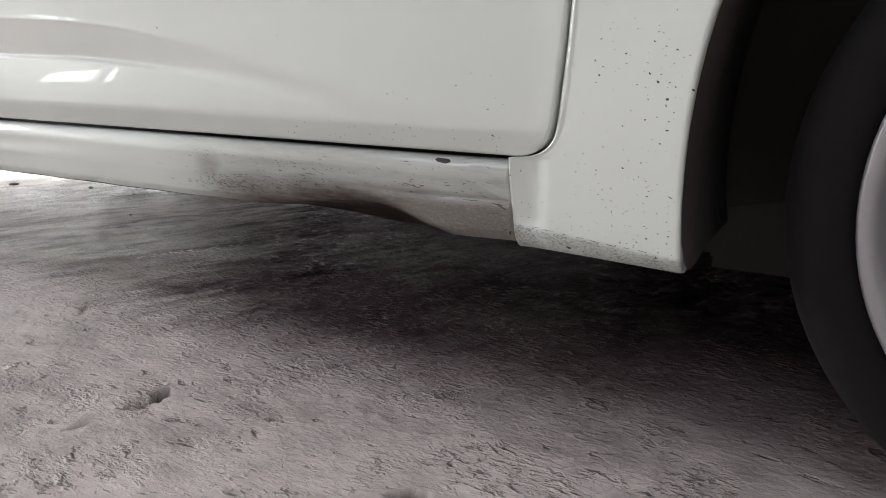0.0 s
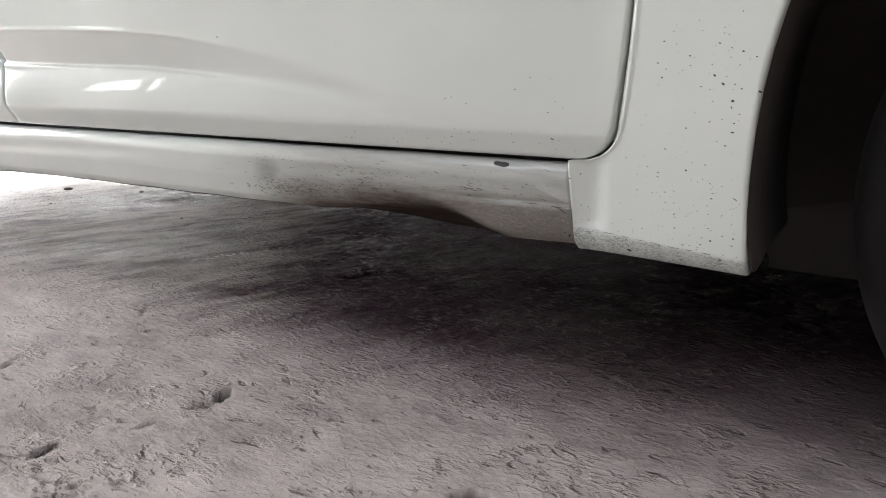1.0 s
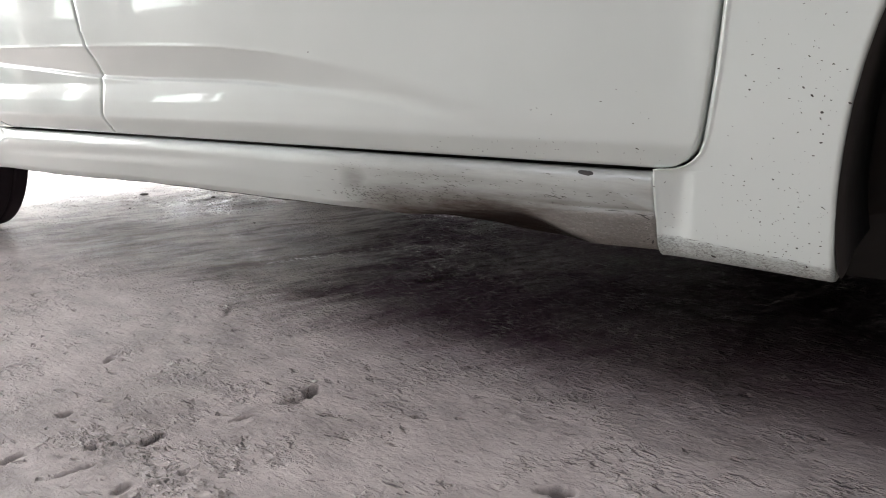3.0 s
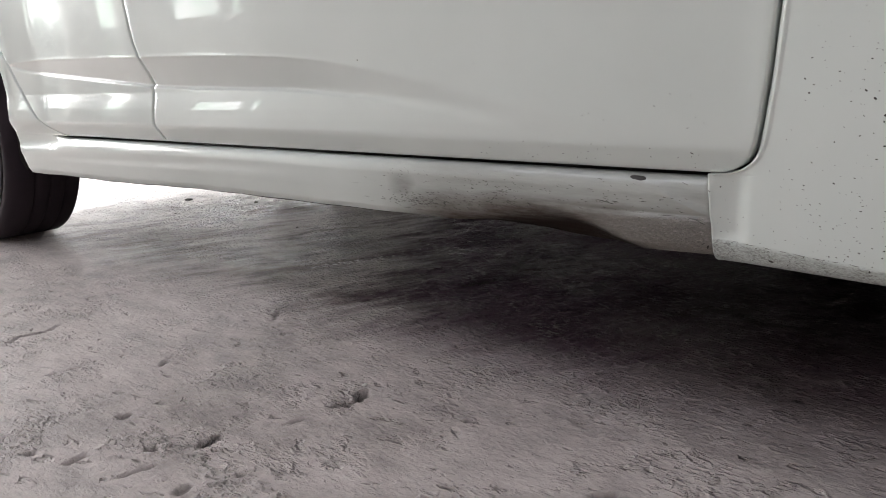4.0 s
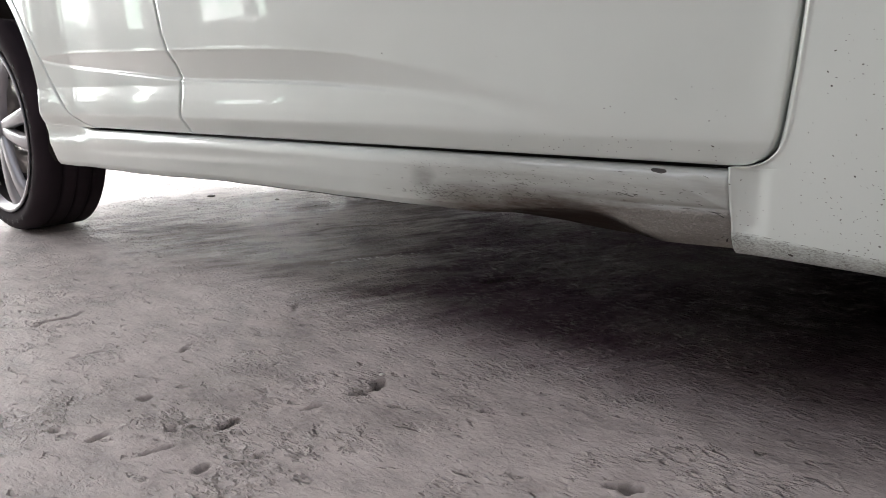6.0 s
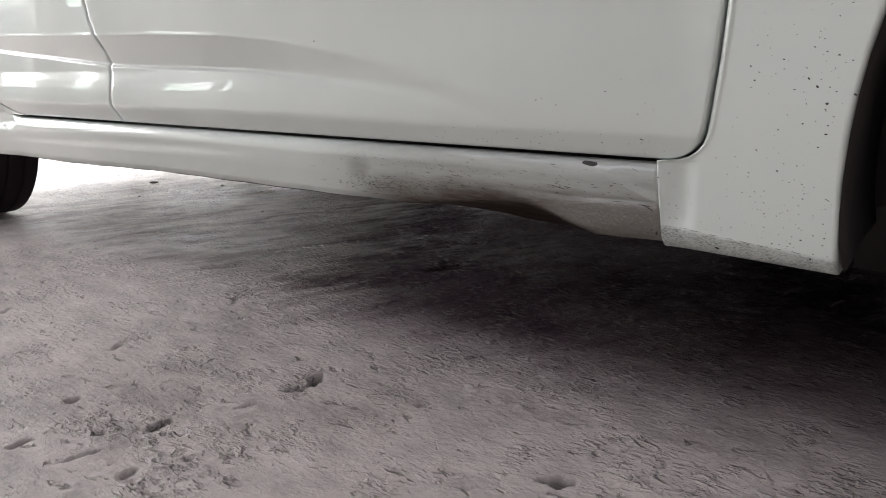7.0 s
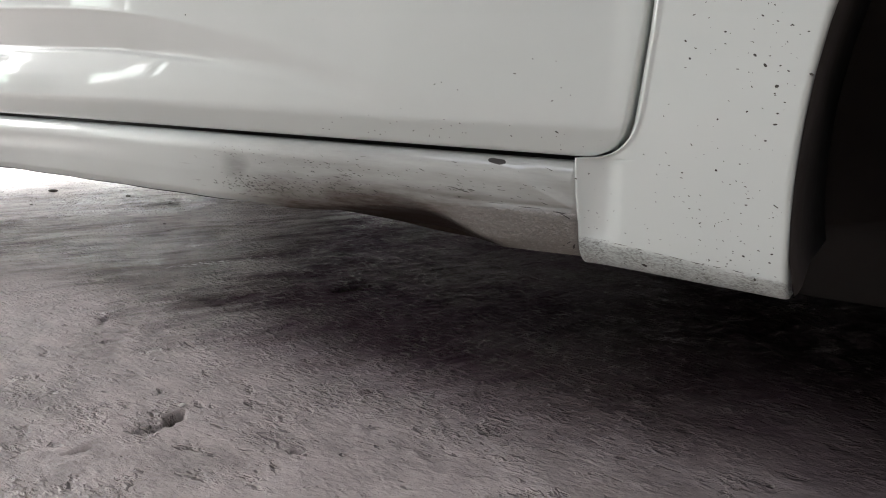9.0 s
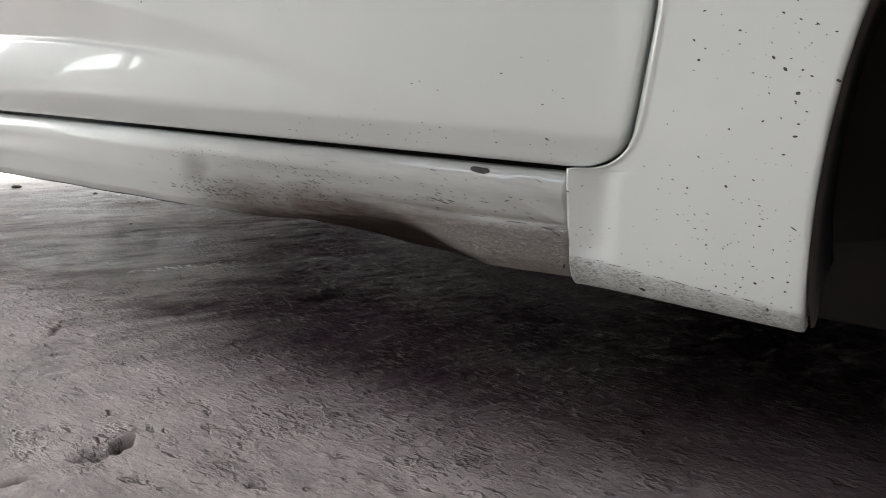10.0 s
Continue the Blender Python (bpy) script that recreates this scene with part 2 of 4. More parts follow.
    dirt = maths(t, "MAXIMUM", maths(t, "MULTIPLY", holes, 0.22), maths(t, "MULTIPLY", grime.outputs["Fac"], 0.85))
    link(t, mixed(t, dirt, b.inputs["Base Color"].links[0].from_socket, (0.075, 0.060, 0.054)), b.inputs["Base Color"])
    h = maths(t, "ADD", maths(t, "MULTIPLY", mid, 0.8), maths(t, "MULTIPLY", fine, 0.18))
    h = maths(t, "ADD", h, maths(t, "MULTIPLY", edges, 1.05))
    h = maths(t, "ADD", h, maths(t, "MULTIPLY", maths(t, "MULTIPLY", area, drag.outputs["Fac"]), -1.0))
    h = maths(t, "ADD", h, maths(t, "MULTIPLY", maths(t, "MULTIPLY", area, ramp(t, scrape.outputs["Fac"], [(0.42, (0.0,)), (0.60, (1.0,))])), 0.45))
    bump(t, b, h, 1.0, 0.0075)
    return m


def glass_material(name, colour, rough=0.02, trans=1.0):
    m = bpy.data.materials.new(name)
    t, b = nodes_of(m)
    b.inputs["Base Color"].default_value = (*colour, 1)
    b.inputs["Roughness"].default_value = rough
    b.inputs["Transmission Weight"].default_value = trans
    b.inputs["IOR"].default_value = 1.45
    return m


PAINT = car_paint("white_car_paint")
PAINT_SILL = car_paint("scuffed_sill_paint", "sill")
PAINT_FENDER = car_paint("speckled_fender_paint", "fender")
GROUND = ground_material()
RUBBER = matt(plain("tyre_rubber", (0.007, 0.006, 0.0066), 0.85, var=0.35, scale=60, bumpy=0.25), 0.2)
# rear tyres: the same rubber with lens haze mixed into its colour
HAZED_RUBBER = matt(plain("hazed_tyre_rubber", (0.030, 0.022, 0.027), 0.9, var=0.3, scale=60, bumpy=0.25), 0.2)
MARKS = plain("worn_rubber_marks", (0.045, 0.042, 0.043), 0.8, var=0.3, scale=80)
LINER = plain("black_plastic_liner", (0.045, 0.036, 0.033), 0.8, var=0.4, scale=40, bumpy=0.3)
UNDER = plain("dirty_underbody_steel", (0.022, 0.018, 0.017), 0.8, var=0.5, scale=18, bumpy=0.4)
ALLOY = plain("silver_alloy", (0.36, 0.35, 0.37), 0.38, metal=0.55, var=0.04, scale=12)
ALLOY_DARK = plain("grey_alloy_inner", (0.06, 0.055, 0.058), 0.55, metal=0.5, var=0.2, scale=40)
STEEL = plain("brake_disc_steel", (0.35, 0.33, 0.32), 0.4, metal=1.0, var=0.2, scale=90)
TAR = plain("tar_specks", (0.05, 0.042, 0.036), 0.6, var=0.4, scale=200)
RUST = plain("bare_chipped_metal", (0.030, 0.024, 0.021), 0.6, var=0.4, scale=300, bumpy=0.4)
TINT = glass_material("tinted_car_glass", (0.12, 0.13, 0.13))
PLASTER = plain("grey_cement_wall", (0.25, 0.245, 0.232), 0.85, var=0.2, scale=5, bumpy=0.3, dist=0.004)
SHEET = plain("corrugated_roof_sheet", (0.36, 0.36, 0.36), 0.5, metal=0.4, var=0.2, scale=4)
FRAME_PAINT = plain("grey_window_frame", (0.35, 0.35, 0.34), 0.5, var=0.1, scale=20)
def daylight_material(name, leaf, strength):
    """Hazy bright sky between leaves, far behind an opening."""
    m = bpy.data.materials.new(name)
    t, b = nodes_of(m)
    half = tuple((1 + c) / 2 for c in leaf)
    col = ramp(t, noise_node(t, 2.2, 6, 0.7), [(0.38, leaf), (0.50, half), (0.60, (1.0, 1.0, 1.0))])
    b.inputs["Base Color"].default_value = (0, 0, 0, 1)
    link(t, col, b.inputs["Emission Color"])
    b.inputs["Emission Strength"].default_value = strength
    return m


DAYLIGHT = daylight_material("daylight_and_trees", (0.42, 0.60, 0.46), 3.4)
NORTH_GLOW = daylight_material("north_glow", (0.86, 0.87, 0.86), 16.0)
HAZE = daylight_material("hazy_sky", (0.80, 0.81, 0.79), 8.0)
STONE = plain("pebble_stone", (0.13, 0.11, 0.10), 0.9, var=0.4, scale=120, bumpy=0.5)


# ---- helpers for building ----
def part(name, bm, material, parent=None, label="", smooth=True):
    me = bpy.data.meshes.new(name)
    bm.to_mesh(me)
    bm.free()
    me.materials.append(material)
    for p in me.polygons:
        p.use_smooth = smooth
    ob = new(name, me)
    if parent:
        ob.parent = parent
    if label:
        ob["label"] = label
    return ob


def box_bm(x0, y0, z0, x1, y1, z1, bevel=0.0):
    bm = bmesh.new()
    bmesh.ops.create_cube(bm, size=1)
    for v in bm.verts:
        v.co = Vector(((x0 + x1) / 2 + v.co.x * (x1 - x0), (y0 + y1) / 2 + v.co.y * (y1 - y0), (z0 + z1) / 2 + v.co.z * (z1 - z0)))
    if bevel:
        bmesh.ops.bevel(bm, geom=bm.edges[:], offset=bevel, segments=2, affect="EDGES")
    return bm


def grid_faces(bm, rows, flip=False, close=False):
    """Faces between rows of points; returns the rows of verts."""
    vs = [[bm.verts.new(p) for p in r] for r in rows]
    for a, b in zip(vs, vs[1:]):
        n = len(a)
        for k in range(n if close else n - 1):
            q = (a[k], a[(k + 1) % n], b[(k + 1) % n], b[k])
            bm.faces.new(q[::-1] if flip else q)
    return vs


def smooth_curve(v, knots, values, sigma):
    """Piecewise linear through the knots, rounded over sigma."""
    v = np.asarray(v, float)
    off = np.linspace(-2.2, 2.2, 9)
    w = np.exp(-off * off / 2)
    return sum(np.interp(v + o * sigma, knots, values) * k for o, k in zip(off, w)) / w.sum()


def ease(v, lo, hi):
    s = np.clip((np.asarray(v, float) - lo) / (hi - lo), 0, 1)
    return s * s * (3 - 2 * s)


# ---- large structure: ground, shed ----
def value_noise(x, y, seed):
    r = np.random.RandomState(seed)
    table = r.rand(256, 256)
    xi, yi = np.floor(x).astype(int), np.floor(y).astype(int)
    fx, fy = x - xi, y - yi
    fx, fy = fx * fx * (3 - 2 * fx), fy * fy * (3 - 2 * fy)
    g = lambda a, b: table[a % 256, b % 256]
    return (g(xi, yi) * (1 - fx) + g(xi + 1, yi) * fx) * (1 - fy) + (g(xi, yi + 1) * (1 - fx) + g(xi + 1, yi + 1) * fx) * fy - 0.5


# pits in the floor: x, y, length, width, turn, depth
PITS = [(-0.757, -0.208, 0.020, 0.005, 120, 0.006), (-0.632, -0.341, 0.013, 0.006, 77, 0.006), (-0.484, -0.310, 0.015, 0.009, 81, 0.012), (-0.577, -0.430, 0.014, 0.006, 85, 0.008),
        (-1.070, -0.312, 0.020, 0.005, 132, 0.005), (-1.077, -0.277, 0.024, 0.005, 75, 0.005), (-1.083, -0.240, 0.020, 0.005, 129, 0.005), (-0.419, -0.110, 0.024, 0.009, -62, 0.016),
        (-0.418, -0.149, 0.018, 0.006, 50, 0.006), (-0.526, -0.365, 0.008, 0.006, 85, 0.008), (-0.415, -0.388, 0.011, 0.006, 105, 0.006), (-0.632, -0.458, 0.008, 0.005, 45, 0.005),
        (-0.800, 0.042, 0.024, 0.005, 133, 0.004), (-0.600, 0.405, 0.046, 0.011, 61, 0.010), (-0.250, -0.092, 0.009, 0.005, 55, 0.005), (-0.030, -0.143, 0.018, 0.010, 40, 0.010), (-0.879, 0.167, 0.010, 0.006, 70, 0.006)]
# small chips and hairline cracks, in the same terms
PITS += [(-0.760, 0.209, 0.016, 0.006, 65, 0.007), (-0.720, 0.195, 0.013, 0.006, 60, 0.006), (-0.724, 0.027, 0.009, 0.004, 60, 0.005), (-0.387, -0.334, 0.008, 0.005, 70, 0.005), (-0.852, -0.341, 0.012, 0.004, 75, 0.005),
         (-0.848, -0.312, 0.010, 0.004, 75, 0.004), (-0.288, 0.067, 0.008, 0.006, 55, 0.006), (-0.493, -0.407, 0.027, 0.003, 74, 0.004), (-0.435, -0.216, 0.014, 0.004, 60, 0.005), (-0.612, 0.440, 0.030, 0.004, 48, 0.005)]
PALE_PATCH = (-0.948, 0.388, 0.09, 0.016, 62, 0)


def pit_edge(x, y):
    return 0.9 * value_noise(x * 120 + 9, y * 120, 21) + 0.5 * value_noise(x * 260, y * 260, 22)


def pit_depth(x, y, pit, edge):
    """1 inside the broken outline of a pit, 0 outside."""
    px, py, ln, wd, turn, dp = pit
    c, s = math.cos(radians(turn)), math.sin(radians(turn))
    u, v = ((x - px) * c + (y - py) * s) / ln, (-(x - px) * s + (y - py) * c) / wd
    return ease(1.15 + edge - np.hypot(u, v), 0.0, 0.5)


def ground_height(x, y, fine):
    """Slow swells everywhere; chips, ripples and pits where fine is 1."""
    h = 0.009 * value_noise(x * 2.3, y * 2.3, 1) + 0.004 * value_noise(x * 7 + y * 2, y * 9, 2)
    along, cross = 0.28 * x + 0.96 * y, 0.96 * x - 0.28 * y
    drag = np.clip(value_noise(along * 2.5 + 3, cross * 4, 11) * 4 + 0.3, 0, 1)
    worn = 0.35 + 0.65 * ease(y, -0.15, 0.35)
    d = 0.0004 * worn * drag * value_noise(along * 22, cross * 130, 3) + 0.0008 * value_noise(x * 45 + y * 20, y * 60, 4) + 0.0006 * worn * value_noise(x * 110 + y * 40, y * 130, 17)
    d += 0.0006 * worn * (0.3 + drag) * value_noise(along * 60, cross * 90, 15)
    a2, c2 = 0.75 * x + 0.66 * y, 0.66 * x - 0.75 * y
    rough = np.clip(value_noise(x * 4.1 + 7, y * 4.1, 5) * 4 + 0.35, 0, 1)
    chips = value_noise(a2 * 55, c2 * 120, 6)
    d += rough * 0.0012 * np.clip((chips - 0.24) / 0.06, 0, 1)
    holes = value_noise(a2 * 34, c2 * 90, 8)
    d -= (0.2 + 0.8 * rough) * 0.0022 * np.clip((holes - 0.42) / 0.03, 0, 1)
    clods = ease(x, -0.15, 0.1) * ease(y, 0.38, 0.60)
    d += clods * (0.007 * value_noise(x * 28, y * 28, 13) + 0.006 * value_noise(x * 60, y * 60, 14) + 0.003 * value_noise(x * 120, y * 120, 16))
    edge = pit_edge(x, y)
    for pit in PITS:
        d -= 0.8 * pit[5] * pit_depth(x, y, pit, edge)
    return h + d * fine


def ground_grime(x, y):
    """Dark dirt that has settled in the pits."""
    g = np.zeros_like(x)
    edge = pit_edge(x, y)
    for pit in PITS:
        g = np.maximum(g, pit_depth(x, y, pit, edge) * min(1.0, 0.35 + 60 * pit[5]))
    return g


def build_ground():
    def axis(lo, hi, step, far):
        fine = np.arange(lo, hi, step)
        out, d = [], step
        v = hi
        while v < far:
            out.append(v)
            d *= 1.35
            v += d
        ins, d, v = [], step, lo - step
        while v > -far:
            ins.append(v)
            d *= 1.35
            v -= d
        return np.array([-far] + ins[::-1] + list(fine) + out + [far])
    xs, ys = axis(-2.4, 0.6, 0.0034, 400), axis(-0.52, 1.1, 0.0034, 400)
    gx, gy = np.meshgrid(xs, ys)
    near = np.exp(-np.clip(np.hypot(gx + 0.5, gy) - 4, 0, 60))
    fine = np.clip((gx + 2.4) / 0.1, 0, 1) * np.clip((0.65 - gx) / 0.1, 0, 1) * np.clip((gy + 0.55) / 0.1, 0, 1) * np.clip((1.1 - gy) / 0.1, 0, 1)
    gz = ground_height(gx, gy, fine) * near
    n, m = gx.shape
    me = bpy.data.meshes.new("ground")
    me.vertices.add(n * m)
    me.vertices.foreach_set("co", np.stack([gx, gy, gz], -1).ravel())
    a = (np.arange(n - 1)[:, None] * m + np.arange(m - 1)[None]).ravel()
    quads = np.stack([a, a + 1, a + m + 1, a + m], -1)
    me.loops.add(quads.size)
    me.loops.foreach_set("vertex_index", quads.ravel())
    me.polygons.add(len(quads))
    me.polygons.foreach_set("loop_start", np.arange(len(quads)) * 4)
    me.polygons.foreach_set("use_smooth", np.ones(len(quads), bool))
    me.update(calc_edges=True)
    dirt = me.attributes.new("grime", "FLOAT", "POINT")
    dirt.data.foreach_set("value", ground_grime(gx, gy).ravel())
    pale = me.attributes.new("pale", "FLOAT", "POINT")
    pale.data.foreach_set("value", pit_depth(gx, gy, PALE_PATCH, pit_edge(gx, gy)).ravel())
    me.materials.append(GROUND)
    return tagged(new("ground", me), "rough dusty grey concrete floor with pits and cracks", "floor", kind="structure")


build_ground()


def wall_with_openings(name, along, fixed, lo, hi, height, holes, thick=0.15):
    """A wall along x or y at the other coordinate fixed, with rectangular holes (lo, hi, sill, head)."""
    bm = bmesh.new()

    def block(a, b, z0, z1):
        if b - a < 0.001 or z1 - z0 < 0.001:
            return
        p = (a, fixed, z0, b, fixed + thick, z1) if along == "x" else (fixed, a, z0, fixed + thick, b, z1)
        o = box_bm(*p)
        me = bpy.data.meshes.new("tmp")
        o.to_mesh(me)
        o.free()
        bm.from_mesh(me)
        bpy.data.meshes.remove(me)
    at = lo
    for a, b, z0, z1 in sorted(holes):
        block(at, a, -0.1, height)
        block(a, b, -0.1, z0)
        block(a, b, z1, height)
        at = b
    block(at, hi, -0.1, height)
    return tagged(part(name, bm, PLASTER, smooth=False), "plain grey cement workshop wall, out of view, that shapes the daylight", "wall", kind="structure")


SIDE_WINDOWS = [(-6.5, -5.25, 0.78, 1.25)]
SOUTH, NORTH, WEST = -3.3, 3.1, -7.0
wall_with_openings("wall_south", "x", SOUTH - 0.15, WEST, 3.5, 3.4, SIDE_WINDOWS)
# unseen north and east walls, added to hold light off the front half
wall_with_openings("wall_north", "x", NORTH, WEST, 3.5, 3.4, [(-6.8, -2.8, -0.1, 3.15)])
wall_with_openings("wall_east", "y", 3.5, SOUTH - 0.15, NORTH + 0.15, 3.4, [])
# unseen west wall; slot and opening are cut to shape the doors' reflections
wall_with_openings("wall_west", "y", WEST - 0.15, SOUTH - 0.15, NORTH + 0.15, 3.4, [(-3.02, -2.80, 0.35, 2.6), (-2.5, 2.9, -0.1, 3.2)])


def build_ceiling():
    bm = bmesh.new()
    xs = np.linspace(-7.2, 3.65, 219)
    rows = [[(x, y, 3.42 + 0.03 * math.sin(x * 2 * math.pi / 0.3)) for x in xs] for y in (SOUTH - 0.2, -2.95)]
    grid_faces(bm, rows, flip=True)
    rows = [[(x, y, 3.42 + 0.03 * math.sin(x * 2 * math.pi / 0.3)) for x in xs] for y in (-1.35, NORTH + 0.2)]
    grid_faces(bm, rows, flip=True)
    # the sheets leave a gap at the added fill lamp
    for a, b in ((-7.2, -2.8), (2.0, 3.65)):
        rows = [[(x, y, 3.42 + 0.03 * math.sin(x * 2 * math.pi / 0.3)) for x in xs if a <= x <= b] for y in (-2.95, -1.35)]
        grid_faces(bm, rows, flip=True)
    return tagged(part("ceiling", bm, SHEET), "unseen corrugated grey metal roof sheets closing the shed", "ceiling", kind="structure")


build_ceiling()


def build_window(name, x0, x1, z0, z1, y):
    """A wide light beside a narrow one, in a light grey frame."""
    top = tagged(new(name), "light grey framed workshop window with trees outside", "window", kind="structure")
    top.location = ((x0 + x1) / 2, y, z0)
    w, h = (x1 - x0) / 2, z1 - z0
    m = w - 0.30
    for a, b, c, d in ((-w, -w + 0.05, 0, h), (w - 0.05, w, 0, h), (m - 0.05, m + 0.05, 0.05, h - 0.05), (-w + 0.05, w - 0.05, 0, 0.05), (-w + 0.05, w - 0.05, h - 0.05, h)):
        part("window_frame", box_bm(a, -0.03, c, b, 0.03, d), FRAME_PAINT, top, smooth=False)
    return top


for k, (a, b, c, d) in enumerate(SIDE_WINDOWS[:1]):
    build_window("window_%d" % (k + 1), a, b, c, d, SOUTH - 0.07)

bm = bmesh.new()
grid_faces(bm, [[(-10.5, SOUTH - 1.4, z), (-4.5, SOUTH - 1.4, z)] for z in (-0.1, 4.5)])
tagged(part("backdrop", bm, DAYLIGHT, smooth=False), "bright daylight and green trees beyond the window", "backdrop", kind="structure")
bm = bmesh.new()
grid_faces(bm, [[(-15, 2, z), (-15, -16, z)] for z in (-0.1, 8.0)])
tagged(part("backdrop", bm, HAZE, smooth=False), "hazy bright sky over trees behind the yard", "backdrop", kind="structure")
# unseen glowing panel, added to light the floor below the car from the north-west
bm = bmesh.new()
grid_faces(bm, [[(-4.5, 12, z), (-13.5, 12, z), (-15, 10.5, z), (-15, 2, z)] for z in (1.1, 8.0)])
tagged(part("backdrop", bm, NORTH_GLOW, smooth=False), "unseen glowing panel standing for bright sky beyond the open side", "backdrop", kind="structure")


# ---- the car ----
FRONT_HUB, REAR_HUB, HUB_Z, TYRE_R, RIM_R, ARCH_R, ARCH_H = 0.55, -2.06, 0.298, 0.298, 0.238, 0.3745, 0.42
WIDTH = 1.69
car = tagged(new("car"), "white hatchback with dented scuffed sill and silver alloy wheels", "car")


def flare(x):
    x = np.asarray(x, float)
    out = 0.006 * np.log1p(np.exp(np.clip((x - 0.034) / 0.006, -30, 30)))
    return -0.13 * np.minimum(out, 0.17) - 0.020 * ease(-x, 1.50, 1.72)


def side_y(x, z):
    """The doors' skin: a hem band that looks down, an upright lower panel, and a pressed swage that runs out to a point at both ends."""
    x, z = np.broadcast_arrays(np.asarray(x, float), np.asarray(z, float))
    n = smooth_curve(z, [0.20, 0.30, 0.339, 0.345, 0.36, 0.375, 0.39, 0.405, 0.45, 0.60, 0.80, 0.93], [0.018, 0.009, -0.0070, -0.0086, -0.0078, -0.0064, -0.0042, -0.0015, -0.0008, -0.004, -0.004, 0.03], 0.0016)
    flat = smooth_curve(z, [0.20, 0.30, 0.338, 0.36, 0.45, 0.60, 0.80, 0.93], [0.016, 0.008, -0.006, -0.007, -0.0075, -0.010, -0.008, 0.025], 0.0028)
    zu = smooth_curve(x, [-1.68, -1.51, -1.25, -1.05, -0.90, -0.70, -0.57, -0.49, -0.39, -0.30, -0.22, -0.08], [0.477, 0.482, 0.475, 0.470, 0.466, 0.458, 0.447, 0.434, 0.416, 0.396, 0.371, 0.340], 0.02)
    zl = smooth_curve(x, [-1.68, -1.58, -1.44, -1.26, -1.05, -0.91, -0.65, -0.49, -0.35, -0.22, -0.08], [0.475, 0.455, 0.443, 0.430, 0.414, 0.409, 0.403, 0.391, 0.380, 0.358, 0.340], 0.02)
    wide = np.clip(zu - zl, 0.0, 0.1)
    soft = 0.0008 + 0.006 * ease(x, -0.60, -0.15)
    depth = 0.0215 * np.clip(wide / 0.062, 0, 1) * (1 - 0.5 * ease(x, -0.75, -0.35))
    g = 0
    for o, w in ((-1.6, 0.14), (-0.8, 0.23), (0, 0.26), (0.8, 0.23), (1.6, 0.14)):
        v = z + o * soft
        up = np.clip((v - zl) / 0.0045, 0, 1) * 0.30
        out = np.clip((v - zl - 0.0045) / np.maximum(wide - 0.0045, 0.004), 0, 1)
        crest = np.exp(-np.clip((v - zu) / 0.0022, 0, 20)) * np.clip((v - zu + 0.002) / 0.002, 0, 1)
        g = g + w * (up - out * 0.86 - 0.05 * crest)
    fade = ease(x, -0.85, -0.10)
    return n * (1 - fade) + flat * fade + depth * g + flare(x)


DOOR_EDGE = ([0.3130, 0.3135, 0.3150, 0.3185, 0.324, 0.333, 0.345, 0.360, 0.413, 0.474, 0.60, 0.93], [0.000, 0.010, 0.0195, 0.0285, 0.0365, 0.0440, 0.0485, 0.0510, 0.0570, 0.0615, 0.068, 0.075])


def fender_y(x, z):
    x, z = np.broadcast_arrays(np.asarray(x, float), np.asarray(z, float))
    n = smooth_curve(z, [0.19, 0.216, 0.225, 0.236, 0.25, 0.30, 0.36, 0.45, 0.60, 0.80, 0.93], [0.030, 0.016, 0.006, 0.0015, 0.000, -0.002, -0.004, -0.006, -0.010, -0.008, 0.025], 0.003)
    dent = ease(x, 0.0, 0.026) * (1 - ease(x, 0.028, 0.048)) * (1 - ease(z, 0.300, 0.325)) * ease(z, 0.232, 0.255)
    lead = np.where(z > 0.313, np.maximum(np.interp(z, *DOOR_EDGE) + 0.0045, 0.0012), 0.0006 + 0.008 * np.clip((0.30 - z) / 0.08, 0, 1))
    bead = np.exp(-((x - lead - 0.0034) / 0.0017) ** 2)
    return n + flare(x) + 0.0055 * dent - 0.0015 * bead


EDGE = (0.0, 0.0008, 0.002, 0.004)
TUCK = (0.0042, 0.0020, 0.0006, 0.0)
# the fender's leading edge is rolled over a wider round
ROLL = (0.0, 0.0003, 0.0008, 0.0015, 0.0024, 0.0035, 0.0048)
ROLL_TUCK = (0.0048, 0.0031, 0.0021, 0.0013, 0.0006, 0.00018, 0.0)


